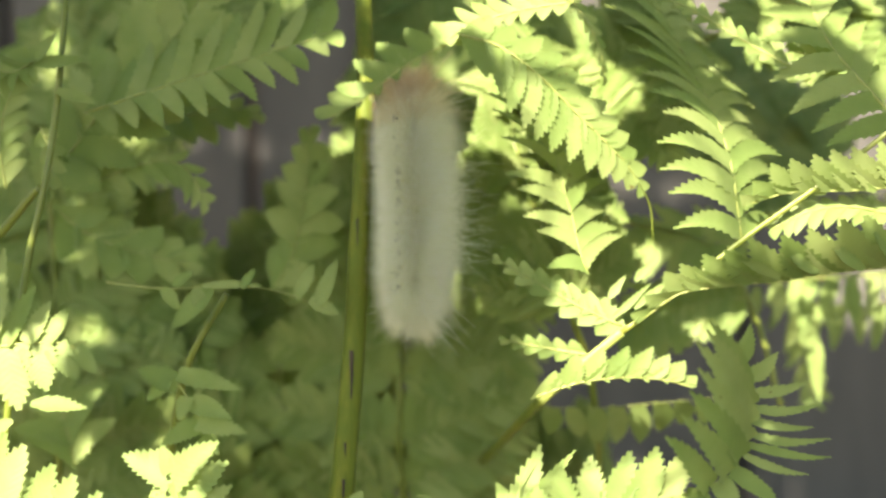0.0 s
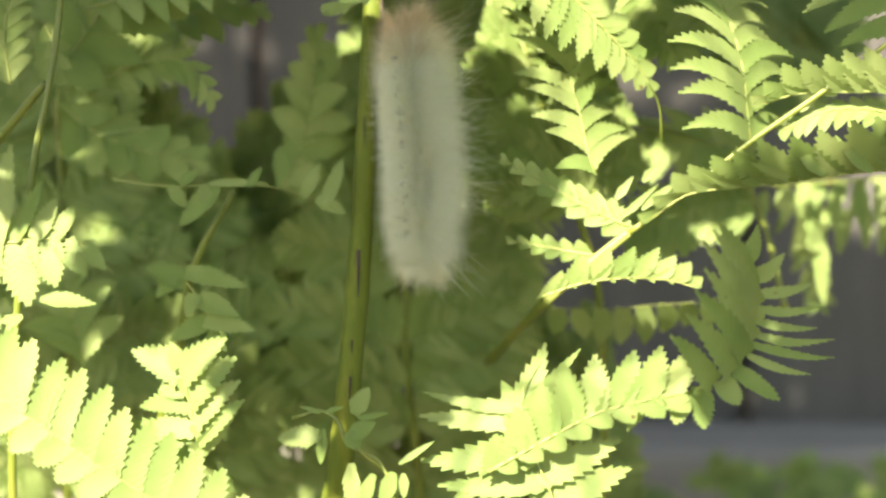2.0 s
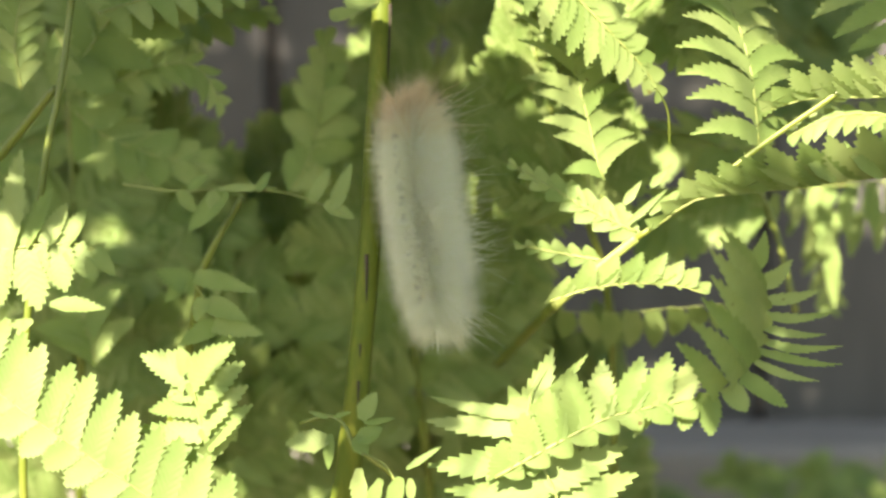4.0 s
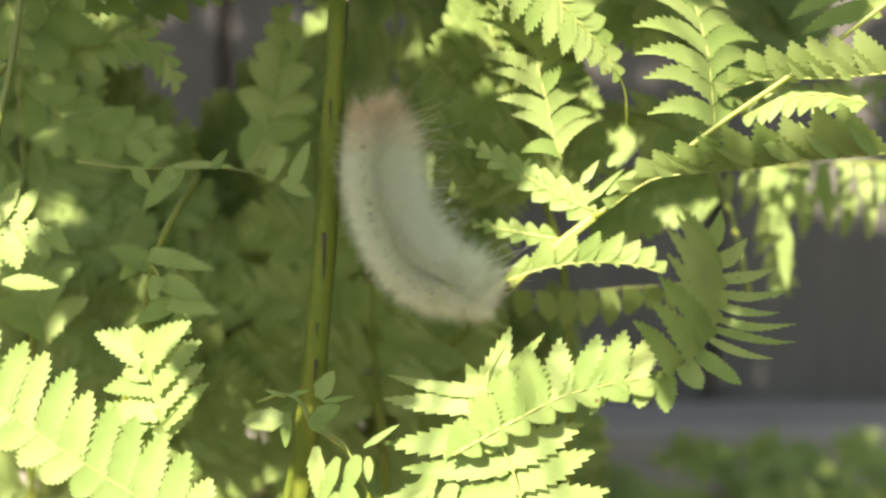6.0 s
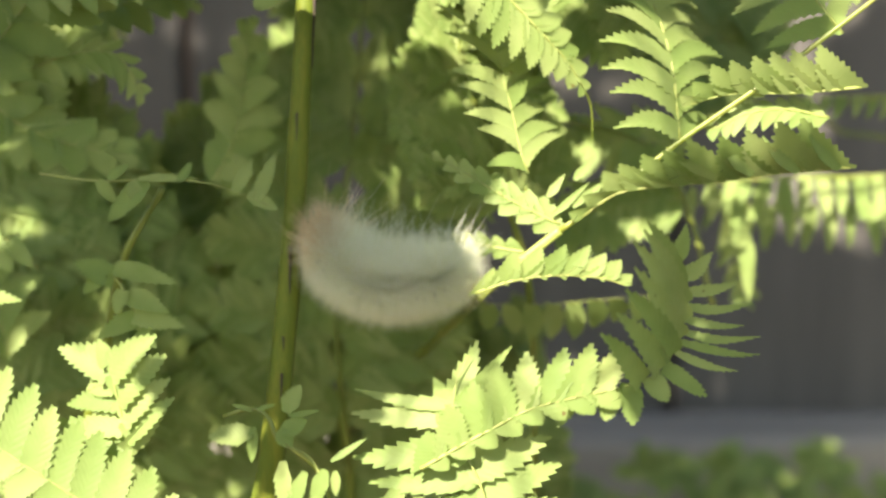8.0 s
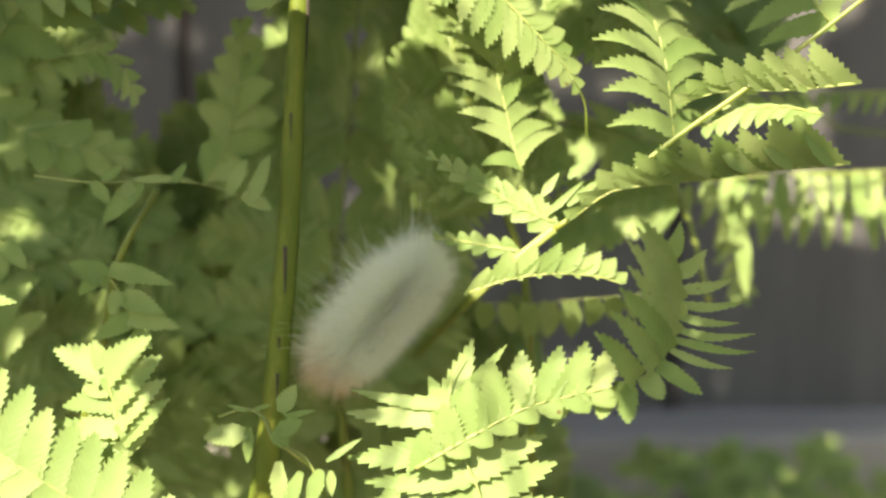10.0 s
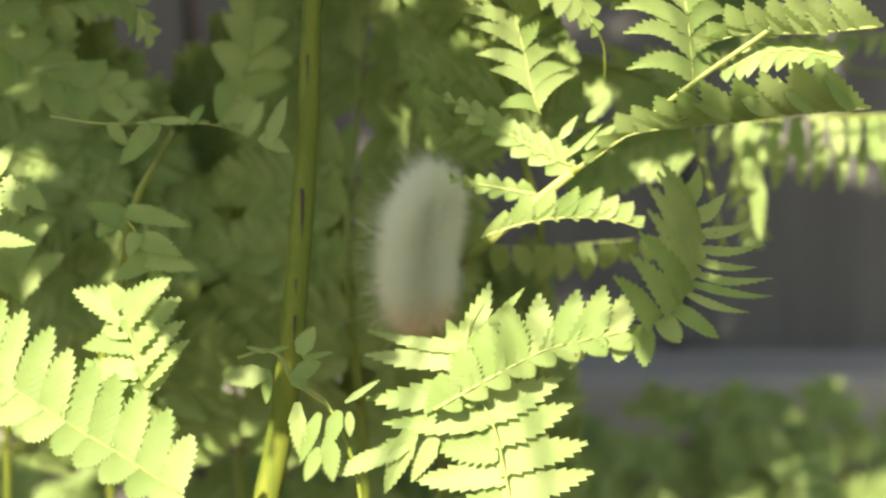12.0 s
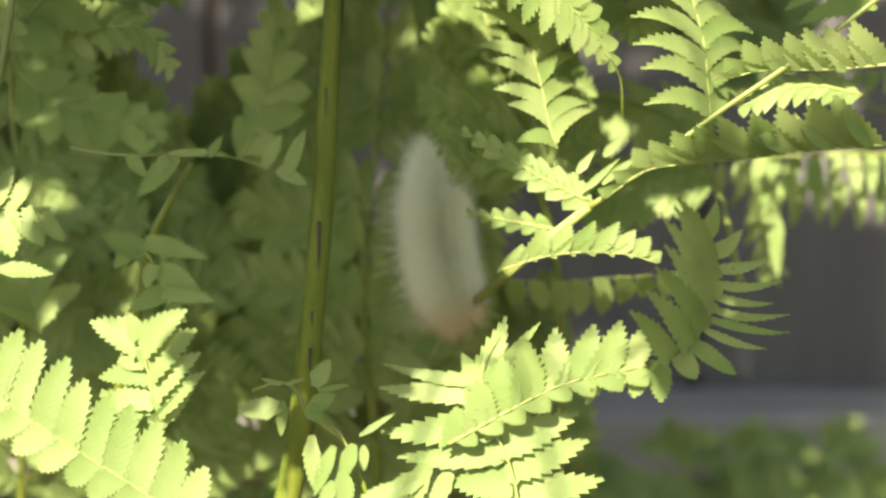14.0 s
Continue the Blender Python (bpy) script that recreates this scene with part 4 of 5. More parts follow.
# ---------- small uncurling shoot ----------
f = thing("fern_shoot", (-0.0151, 0.2212, 0.3357), "small pale fern shoot curling beside the stalk", "fern shoot", FRONT)
rachis(f, [(-0.0094, 0.2082, 0.3599), (-0.0112, 0.2081, 0.3728), (-0.0151, 0.2079, 0.3834), (-0.0189, 0.2069, 0.3874), (-0.0222, 0.2066, 0.3901), (-0.0237, 0.2073, 0.3935), (-0.0267, 0.2081, 0.3950), (-0.0318, 0.2085, 0.3935)], 0.0005, 0.0003)
shoot = midrib(f, [(-0.0149, 0.2054, 0.3842), (-0.0164, 0.2059, 0.3867), (-0.0193, 0.2063, 0.3886)], 0.0002)
lobe(shoot, (-0.0216, 0.2068, 0.3910), (-0.0172, 0.2070, 0.3932), 0.0036, (0, -0.85, 0.5), neck=0.4, full=3.6)
lobe(shoot, (-0.0218, 0.2069, 0.3916), (-0.0198, 0.2063, 0.3885), 0.0034, (0, -0.85, 0.5), neck=0.4, full=3.6)
lobe(shoot, (-0.0208, 0.2073, 0.3945), (-0.0184, 0.2081, 0.3992), 0.0036, (0, -0.85, 0.5), neck=0.4, full=3.6)
lobe(shoot, (-0.0203, 0.2072, 0.3940), (-0.0148, 0.2072, 0.3949), 0.0012, (0, -0.85, 0.5), neck=0.4, full=3.6)
lobe(shoot, (-0.0267, 0.2076, 0.3947), (-0.0302, 0.2079, 0.3959), 0.0010, (0, -0.85, 0.5), neck=0.4, full=3.6)
lobe(shoot, (-0.0257, 0.2076, 0.3949), (-0.0227, 0.2076, 0.3959), 0.0010, (0, -0.85, 0.5), neck=0.4, full=3.6)
lobe(shoot, (-0.0265, 0.2069, 0.3910), (-0.0342, 0.2071, 0.3903), 0.0045, (0, -0.85, 0.5), neck=0.4, full=3.6)
lobe(shoot, (-0.0263, 0.2071, 0.3920), (-0.0267, 0.2061, 0.3860), 0.0022, (0, -0.85, 0.5), neck=0.4, full=3.6)
lobe(shoot, (-0.0211, 0.2050, 0.3865), (-0.0208, 0.2034, 0.3770), 0.0033, (0, -0.82, 0.55), neck=0.4, full=3.2)
lobe(shoot, (-0.0172, 0.2046, 0.3847), (-0.0208, 0.2032, 0.3762), 0.0030, (0, -0.82, 0.55), neck=0.4, full=3.2)
lobe(shoot, (-0.0138, 0.2045, 0.3851), (-0.0160, 0.2035, 0.3787), 0.0033, (0, -0.82, 0.55), neck=0.4, full=3.2)
lobe(shoot, (-0.0121, 0.2044, 0.3849), (-0.0119, 0.2037, 0.3806), 0.0020, (0, -0.82, 0.55), neck=0.4, full=3.2)
lobe(shoot, (-0.0158, 0.2038, 0.3806), (-0.0149, 0.2025, 0.3729), 0.0039, (0, -0.82, 0.55), neck=0.4, full=3.2)
lobe(shoot, (-0.0173, 0.2035, 0.3787), (-0.0198, 0.2026, 0.3729), 0.0030, (0, -0.82, 0.55), neck=0.4, full=3.2)
lobe(shoot, (-0.0128, 0.2047, 0.3865), (-0.0069, 0.2052, 0.3904), 0.0014, (0, -0.82, 0.55), neck=0.4, full=3.2)
lobe(shoot, (-0.0021, 0.2051, 0.3788), (-0.0091, 0.2047, 0.3751), 0.0044, (0, -0.85, 0.5), full=2.6, neck=0.6)
lobe(shoot, (-0.0051, 0.2049, 0.3770), (-0.0150, 0.2046, 0.3735), 0.0040, (0, -0.85, 0.5), full=2.6, neck=0.6)
lobe(shoot, (-0.0011, 0.2054, 0.3810), (-0.0061, 0.2038, 0.3702), 0.0046, (0, -0.85, 0.5), full=2.6, neck=0.6)
lobe(shoot, (0.0029, 0.2051, 0.3800), (-0.0011, 0.2039, 0.3721), 0.0036, (0, -0.85, 0.5), full=2.6, neck=0.6)


# ---------- fronds behind, out of focus ----------
BACK = "fronds in front of the fence"
f = thing("fern_frond", (0.1559, 0.3292, 0.4219), "blurred fern frond with hanging sunlit leaflets", "fern frond", BACK)
rachis(f, [(0.1465, 0.3093, 0.4237), (0.1091, 0.3020, 0.4295), (0.0782, 0.3019, 0.4283), (0.0462, 0.2699, 0.4306)], 0.0006, 0.0003)
pinna(f, [(0.1231, 0.3021, 0.4301), (0.0866, 0.3019, 0.4289), (0.0754, 0.3019, 0.4283)], (0.1, -0.8, 0.5), 10, 0.0115, "blunt", 92, 0, even, (1,), 7, fat=0.85)
pinna(f, [(0.1338, 0.3200, 0.4212), (0.0921, 0.3199, 0.4204), (0.0802, 0.3199, 0.4201)], (0.1, -0.8, 0.5), 10, 0.0125, "blunt", 94, 0, even, (1,), 8, fat=0.8)
pinna(f, [(0.0837, 0.3039, 0.4282), (0.0876, 0.3198, 0.4120), (0.0918, 0.3202, 0.3938)], (0.1, -0.8, 0.5), 9, 0.0068, "blunt", 60, 0, even, jitter=8, fat=1.1)
lobe(f, (0.0539, 0.2890, 0.4272), (0.0543, 0.2861, 0.4202), 0.0032, (-0.15, -0.85, 0.5), neck=0.5, full=3.4)
lobe(f, (0.0571, 0.2890, 0.4268), (0.0569, 0.2861, 0.4192), 0.0035, (-0.15, -0.85, 0.5), neck=0.5, full=3.4)
lobe(f, (0.0611, 0.2892, 0.4274), (0.0604, 0.2859, 0.4165), 0.0035, (-0.15, -0.85, 0.5), neck=0.5, full=3.4)
lobe(f, (0.0651, 0.2893, 0.4271), (0.0638, 0.2862, 0.4186), 0.0035, (-0.15, -0.85, 0.5), neck=0.5, full=3.4)
lobe(f, (0.0691, 0.2894, 0.4277), (0.0675, 0.2864, 0.4196), 0.0032, (-0.15, -0.85, 0.5), neck=0.5, full=3.4)
lobe(f, (0.0744, 0.2896, 0.4280), (0.0731, 0.2866, 0.4199), 0.0040, (-0.15, -0.85, 0.5), neck=0.5, full=3.4)
lobe(f, (0.0806, 0.2898, 0.4280), (0.0790, 0.2861, 0.4143), 0.0043, (-0.15, -0.85, 0.5), neck=0.5, full=3.4)
lobe(f, (0.0857, 0.2899, 0.4280), (0.0853, 0.2866, 0.4172), 0.0035, (-0.15, -0.85, 0.5), neck=0.5, full=3.4)
lobe(f, (0.0918, 0.2901, 0.4286), (0.0914, 0.2870, 0.4190), 0.0040, (-0.15, -0.85, 0.5), neck=0.5, full=3.4)
lobe(f, (0.0808, 0.2887, 0.4194), (0.0829, 0.2846, 0.4014), 0.0045, (-0.15, -0.85, 0.5), neck=0.5, full=3.4)

f = thing("fern_frond", (0.0790, 0.3054, 0.3964), "blurred green fern frond with hanging leaflets", "fern frond", BACK)
rachis(f, [(0.0711, 0.2749, 0.4018), (0.0645, 0.2783, 0.4261), (0.0541, 0.2801, 0.4389), (0.0347, 0.2808, 0.4440)], 0.0008, 0.0004)
pinna(f, [(0.0658, 0.2799, 0.4377), (0.0515, 0.2802, 0.4395), (0.0347, 0.2799, 0.4376)], (0.1, -0.8, 0.5), 9, 0.0105, "narrow", 88, 0, even, (-1, 1), fat=2.2)
pinna(f, [(0.0648, 0.2793, 0.4260), (0.0518, 0.2791, 0.4247), (0.0362, 0.2784, 0.4195)], (0.1, -0.8, 0.5), 9, 0.0105, "broad", 75, 0, even, (-1, 1))

DEEP = "shaded deep green fern frond behind the stalk"
massed_frond((-0.0131, 0.3319, 0.2251), [(-0.0130, 0.2978, 0.3419), (-0.0163, 0.2850, 0.3942), (-0.0124, 0.2917, 0.4422), (-0.0088, 0.3085, 0.4902), (-0.0078, 0.3228, 0.5201)], FACE, 15, 0.036, 11, 0.012, DEEP, BACK, "blunt", fat=1.15, leafy=1)
massed_frond((-0.0527, 0.3503, 0.2124), [(-0.0475, 0.3170, 0.3348), (-0.0470, 0.3046, 0.3902), (-0.0449, 0.3098, 0.4273), (-0.0421, 0.3128, 0.4487)], FACE, 11, 0.04, 11, 0.013, DEEP, BACK, "blunt", fat=1.15, leafy=1)
massed_frond((-0.0883, 0.3319, 0.2248), [(-0.0777, 0.2978, 0.3417), (-0.0728, 0.2832, 0.3820), (-0.0770, 0.2879, 0.4154), (-0.0784, 0.2926, 0.4487)], FACE, 12, 0.036, 11, 0.013, DEEP, BACK, "blunt", fat=1.15, leafy=1)
massed_frond((-0.1201, 0.3319, 0.2247), [(-0.1003, 0.2882, 0.3451), (-0.0937, 0.2758, 0.4010), (-0.0999, 0.2920, 0.4446), (-0.1064, 0.3094, 0.4968)], FACE, 14, 0.036, 11, 0.012, DEEP, BACK, "blunt", fat=1.15, leafy=1)
massed_frond((-0.1805, 0.3434, 0.3073), [(-0.1270, 0.3098, 0.4270), (-0.0973, 0.2950, 0.4659), (-0.0758, 0.2879, 0.4874), (-0.0473, 0.2903, 0.5042), (-0.0248, 0.3016, 0.5128)], FACE, 14, 0.034, 11, 0.012, DEEP, BACK, "blunt", fat=1.15, leafy=1)
massed_frond((0.0108, 0.3504, 0.2127), [(0.0083, 0.3459, 0.3245), (0.0062, 0.3310, 0.3627), (0.0028, 0.3251, 0.3926), (0.0012, 0.3277, 0.4108)], FACE, 10, 0.032, 11, 0.011, DEEP, BACK, "blunt", fat=1.15, leafy=1)
massed_frond((0.0496, 0.3504, 0.2128), [(0.0367, 0.3435, 0.3080), (0.0315, 0.3288, 0.3472), (0.0274, 0.3226, 0.3745), (0.0335, 0.3247, 0.3897)], FACE, 10, 0.017, 11, 0.011, DEEP, BACK, "blunt", fat=1.15, leafy=1)
massed_frond((0.5, 0.4, 0), [(0.42, 0.36, 0.35), (0.22, 0.3, 0.52), (0.0507, 0.2693, 0.4842), (0.0359, 0.2661, 0.4755), (0.0190, 0.2662, 0.4766), (0.0021, 0.2773, 0.4838)], FACE, 11, 0.022, 11, 0.011, "shaded green fern frond above the diagonal stalk", BACK, "blunt", fat=1.15, leafy=3)
massed_frond((0.5, 0.35, 0), [(0.42, 0.32, 0.3), (0.25, 0.29, 0.48), (0.1180, 0.2744, 0.4922), (0.0901, 0.2656, 0.4864), (0.0701, 0.2632, 0.4851), (0.0562, 0.2653, 0.4953)], FACE, 9, 0.018, 11, 0.010, "shaded green fern frond above the diagonal stalk", BACK, "blunt", fat=1.15, leafy=3)
massed_frond((0.5, 0.45, 0), [(0.45, 0.42, 0.3), (0.3, 0.38, 0.42), (0.1328, 0.3517, 0.4378), (0.0974, 0.3447, 0.4599), (0.0694, 0.3424, 0.4797), (0.0454, 0.3400, 0.4989)], FACE, 11, 0.026, 11, 0.012, "shaded green fern frond above the diagonal stalk", BACK, "blunt", fat=1.15, leafy=4)
massed_frond((0.0339, 0.3085, 0.2744), [(0.0298, 0.2744, 0.3912), (0.0215, 0.2593, 0.4276), (0.0142, 0.2624, 0.4491), (0.0093, 0.2649, 0.4670)], FACE, 12, 0.02, 11, 0.009, "shaded green fern frond above the diagonal stalk", BACK, "blunt", fat=1.15, leafy=2)
LOW = "dim green fern frond below the fence rail"
massed_frond((0.1842, 0.5001, 0.0563), [(0.1689, 0.4912, 0.2092), (0.1494, 0.4996, 0.2689), (0.1153, 0.5128, 0.2909)], (0, -0.6, 0.8), 11, 0.045, 10, 0.012, LOW, BACK, "blunt")
massed_frond((0.1076, 0.5000, 0.0560), [(0.1156, 0.5007, 0.2044), (0.1551, 0.5195, 0.2669), (0.2013, 0.5327, 0.2889)], (0, -0.6, 0.8), 11, 0.045, 10, 0.012, LOW, BACK, "blunt")
massed_frond((0.2750, 0.5274, 0.0350), [(0.2599, 0.5291, 0.1909), (0.2389, 0.5374, 0.2501), (0.1954, 0.5510, 0.2752)], (0, -0.6, 0.8), 11, 0.045, 10, 0.012, LOW, BACK, "blunt")
massed_frond((0.1404, 0.5273, 0.0346), [(0.1264, 0.5479, 0.1812), (0.0993, 0.5561, 0.2398), (0.0588, 0.5606, 0.2716)], (0, -0.6, 0.8), 11, 0.05, 10, 0.013, LOW, BACK, "blunt")
massed_frond((0.1327, 0.4546, 0.0920), [(0.1244, 0.4410, 0.2107), (0.1323, 0.4384, 0.2645), (0.1579, 0.4411, 0.2836)], (0, -0.6, 0.8), 10, 0.04, 10, 0.011, LOW, BACK, "blunt")
massed_frond((0.0863, 0.4546, 0.0918), [(0.0774, 0.4222, 0.2208), (0.0796, 0.4199, 0.2765), (0.0652, 0.4233, 0.3007)], (0, -0.6, 0.8), 10, 0.04, 10, 0.011, LOW, BACK, "blunt")
massed_frond((0.0863, 0.4546, 0.0918), [(0.0882, 0.4723, 0.2183), (0.0938, 0.4797, 0.2712), (0.1041, 0.4844, 0.3045)], FACE, 10, 0.035, 10, 0.012, LOW, BACK, "blunt")
massed_frond((0.1489, 0.4546, 0.0920), [(0.1462, 0.4723, 0.2184), (0.1425, 0.4798, 0.2713), (0.1320, 0.4846, 0.3058)], FACE, 10, 0.035, 10, 0.012, LOW, BACK, "blunt")
massed_frond((0.1907, 0.4546, 0.0922), [(0.1856, 0.4724, 0.2186), (0.1808, 0.4798, 0.2714), (0.1679, 0.4846, 0.3059)], FACE, 10, 0.035, 10, 0.012, LOW, BACK, "blunt")
massed_frond((-0.1810, 0.3817, 0.1484), [(-0.1633, 0.3752, 0.2455), (-0.1412, 0.3625, 0.2995), (-0.1165, 0.3655, 0.3206)], (0, -0.6, 0.8), 11, 0.04, 9, 0.012, LOW, BACK, "broad")
massed_frond((-0.0835, 0.3818, 0.1487), [(-0.0742, 0.3752, 0.2458), (-0.0636, 0.3626, 0.2998), (-0.0795, 0.3660, 0.3242)], (0, -0.6, 0.8), 11, 0.04, 9, 0.012, LOW, BACK, "broad")
massed_frond((-0.0152, 0.3818, 0.1489), [(-0.0148, 0.3752, 0.2460), (-0.0212, 0.3626, 0.2999), (-0.0319, 0.3660, 0.3243)], (0, -0.6, 0.8), 11, 0.04, 9, 0.012, LOW, BACK, "broad")
massed_frond((-0.0552, 0.4182, 0.1201), [(-0.0521, 0.4207, 0.2100), (-0.0491, 0.4176, 0.2599), (-0.0614, 0.4218, 0.2902)], (0, -0.6, 0.8), 11, 0.05, 9, 0.014, LOW, BACK, "broad")
massed_frond((-0.0039, 0.4182, 0.1202), [(-0.0020, 0.4207, 0.2102), (0.0040, 0.4176, 0.2600), (-0.0043, 0.4227, 0.2964)], (0, -0.6, 0.8), 11, 0.05, 9, 0.014, LOW, BACK, "broad")
massed_frond((-0.1342, 0.4181, 0.1198), [(-0.1336, 0.4206, 0.2098), (-0.1287, 0.4175, 0.2596), (-0.1145, 0.4218, 0.2900)], (0, -0.6, 0.8), 11, 0.05, 9, 0.014, LOW, BACK, "broad")
massed_frond((0.0238, 0.3818, 0.1490), [(0.0224, 0.3753, 0.2461), (0.0176, 0.3614, 0.2913), (0.0317, 0.3651, 0.3175)], (0, -0.6, 0.8), 11, 0.04, 9, 0.012, LOW, BACK, "broad")
f = thing("fern_frond", (0.1487, 0.3034, 0.4535), "blurred sunlit fern frond before the fence", "fern frond", BACK)
rachis(f, [(0.1487, 0.3034, 0.4535), (0.1194, 0.3028, 0.4493), (0.0721, 0.3021, 0.4443)], 0.0008, 0.0004)
pinna(f, [(0.1250, 0.3029, 0.4500), (0.0930, 0.3027, 0.4489), (0.0721, 0.3022, 0.4450)], (0.1, -0.8, 0.5), 13, 0.0065, "narrow", 88, 0, even, (1,), fat=2.2)

# ---------- unseen fronds added, arching overhead, which shade the rest ---
OVER = "fronds arching overhead"
SHADE = "unseen fern frond added overhead to shade the others"
# added out of view as sun blockers, blades square to the sun
UP = tuple(SUN)
massed_frond((-0.42, 0.2, 0), [(-0.4, 0.12, 0.35), (-0.25, 0.06, 0.62), (-0.1547, 0.0599, 0.6648), (-0.1386, 0.0559, 0.6363), (-0.1192, 0.0507, 0.5994), (-0.1191, 0.0441, 0.5528)], UP, 18, 0.03, 9, 0.013, SHADE, OVER, "blunt", leafy=3)
massed_frond((-0.5, 0.0, 0), [(-0.48, 0.02, 0.35), (-0.3, 0.0, 0.62), (-0.1500, 0.0454, 0.6773), (-0.1446, 0.0414, 0.6488), (-0.1424, 0.0370, 0.6170), (-0.1379, 0.0312, 0.5758)], UP, 17, 0.019, 8, 0.011, SHADE, OVER, "blunt", leafy=3)
massed_frond((-0.3, -0.3, 0), [(-0.25, -0.22, 0.4), (-0.1, -0.05, 0.66), (-0.0883, 0.0528, 0.6143), (-0.0872, 0.0510, 0.6016), (-0.0850, 0.0488, 0.5857), (-0.0892, 0.0433, 0.5466)], UP, 19, 0.023, 8, 0.0135, SHADE, OVER, "blunt", leafy=3)
massed_frond((-0.2, -0.4, 0), [(-0.2, -0.3, 0.45), (-0.08, -0.1, 0.7), (-0.0912, 0.0314, 0.6351), (-0.0907, 0.0298, 0.6234), (-0.0898, 0.0278, 0.6097), (-0.0992, 0.0186, 0.5441)], UP, 18, 0.017, 8, 0.0135, SHADE, OVER, "broad", leafy=3)
massed_frond((0.35, -0.3, 0), [(0.35, -0.2, 0.4), (0.2, -0.05, 0.68), (-0.0150, 0.0575, 0.6221), (-0.0216, 0.0574, 0.6233), (-0.0293, 0.0573, 0.6245)], UP, 5, 0.007, 6, 0.008, SHADE, OVER, "broad", leafy=3)

massed_frond((0.05, -0.55, 0), [(0.05, -0.45, 0.45), (0.02, -0.15, 0.72), (-0.0754, 0.0347, 0.6374), (-0.0744, 0.0304, 0.6277), (-0.0728, 0.0280, 0.6182)], UP, 5, 0.008, 6, 0.008, SHADE, OVER, "broad", leafy=3)
massed_frond((0.45, -0.2, 0), [(0.42, -0.12, 0.4), (0.3, -0.02, 0.66), (0.0047, 0.0328, 0.6308), (-0.0074, 0.0327, 0.6350), (-0.0171, 0.0338, 0.6403)], UP, 7, 0.010, 6, 0.009, SHADE, OVER, "broad", leafy=3)
massed_frond((0.5, 0.25, 0), [(0.42, 0.14, 0.4), (0.3, 0.07, 0.58), (0.0115, 0.0323, 0.5765), (-0.0084, 0.0312, 0.5685), (-0.0244, 0.0301, 0.5606), (-0.0403, 0.0287, 0.5506)], UP, 11, 0.023, 7, 0.012, SHADE, OVER, "broad", leafy=3)
massed_frond((-0.55, -0.15, 0), [(-0.52, -0.15, 0.4), (-0.35, -0.12, 0.68), (-0.1541, 0.0173, 0.6357), (-0.1497, 0.0146, 0.6165), (-0.1443, 0.0121, 0.5984), (-0.1399, 0.0092, 0.5781)], UP, 12, 0.011, 8, 0.011, SHADE, OVER, "broad", leafy=3)
massed_frond((-0.6, -0.25, 0), [(-0.55, -0.22, 0.4), (-0.4, -0.15, 0.66), (-0.1770, -0.0006, 0.6523), (-0.1754, -0.0016, 0.6450), (-0.1743, -0.0023, 0.6403), (-0.1732, -0.0030, 0.6355)], UP, 7, 0.009, 7, 0.009, SHADE, OVER, "broad", leafy=3)
massed_frond((-0.1, -0.5, 0), [(-0.1, -0.4, 0.45), (-0.1, -0.2, 0.66), (-0.1109, 0.0168, 0.6175), (-0.1115, 0.0156, 0.6089), (-0.1121, 0.0147, 0.6025), (-0.1127, 0.0137, 0.5960)], UP, 5, 0.006, 5, 0.007, SHADE, OVER, "broad", leafy=3)
massed_frond((0.0, -0.45, 0), [(0.02, -0.35, 0.45), (0.0, -0.15, 0.68), (-0.0761, 0.0361, 0.5462), (-0.0756, 0.0382, 0.5611), (-0.0735, 0.0397, 0.5717), (-0.0709, 0.0415, 0.5845)], UP, 10, 0.0065, 6, 0.007, SHADE, OVER, "broad", leafy=3)
massed_frond((0.75, 0.15, 0), [(0.7, 0.15, 0.4), (0.5, 0.18, 0.56), (0.1151, 0.1870, 0.5665), (0.0561, 0.1870, 0.5663), (-0.0079, 0.1870, 0.5661), (-0.0817, 0.1866, 0.5634)], UP, 22, 0.018, 7, 0.01, SHADE, OVER, "broad", leafy=3, r0=0.002)
massed_frond((0.8, 0.1, 0), [(0.8, 0.12, 0.5), (0.6, 0.16, 0.66), (0.1300, 0.2025, 0.6505), (0.0553, 0.2025, 0.6503), (-0.0255, 0.2024, 0.6500), (-0.1344, 0.2024, 0.6497)], UP, 16, 0.06, 8, 0.02, SHADE, OVER, "broad", leafy=3, r0=0.002)
massed_frond((-0.7, -0.2, 0), [(-0.75, -0.2, 0.5), (-0.5, -0.2, 0.8), (-0.2565, 0.0079, 0.7719), (-0.2216, 0.0021, 0.7306), (-0.2103, -0.0056, 0.6755), (-0.2073, -0.0144, 0.6134)], UP, 19, 0.034, 9, 0.015, SHADE, OVER, "blunt", leafy=3)
massed_frond((-0.6, -0.3, 0), [(-0.6, -0.3, 0.5), (-0.3, -0.25, 0.85), (-0.1730, 0.0089, 0.7790), (-0.1575, 0.0021, 0.7308), (-0.1518, -0.0056, 0.6757), (-0.1516, -0.0143, 0.6136)], UP, 19, 0.034, 9, 0.015, SHADE, OVER, "blunt", leafy=3)
massed_frond((-0.9, -0.4, 0), [(-0.95, -0.4, 0.7), (-0.75, -0.3, 1.1), (-0.5734, 0.0238, 1.0660), (-0.3134, 0.0221, 1.0539), (-0.18, 0.0206, 1.043), (-0.05, 0.0195, 1.03)], UP, 19, 0.12, 9, 0.036, SHADE, OVER, "broad", leafy=3, r0=0.003)
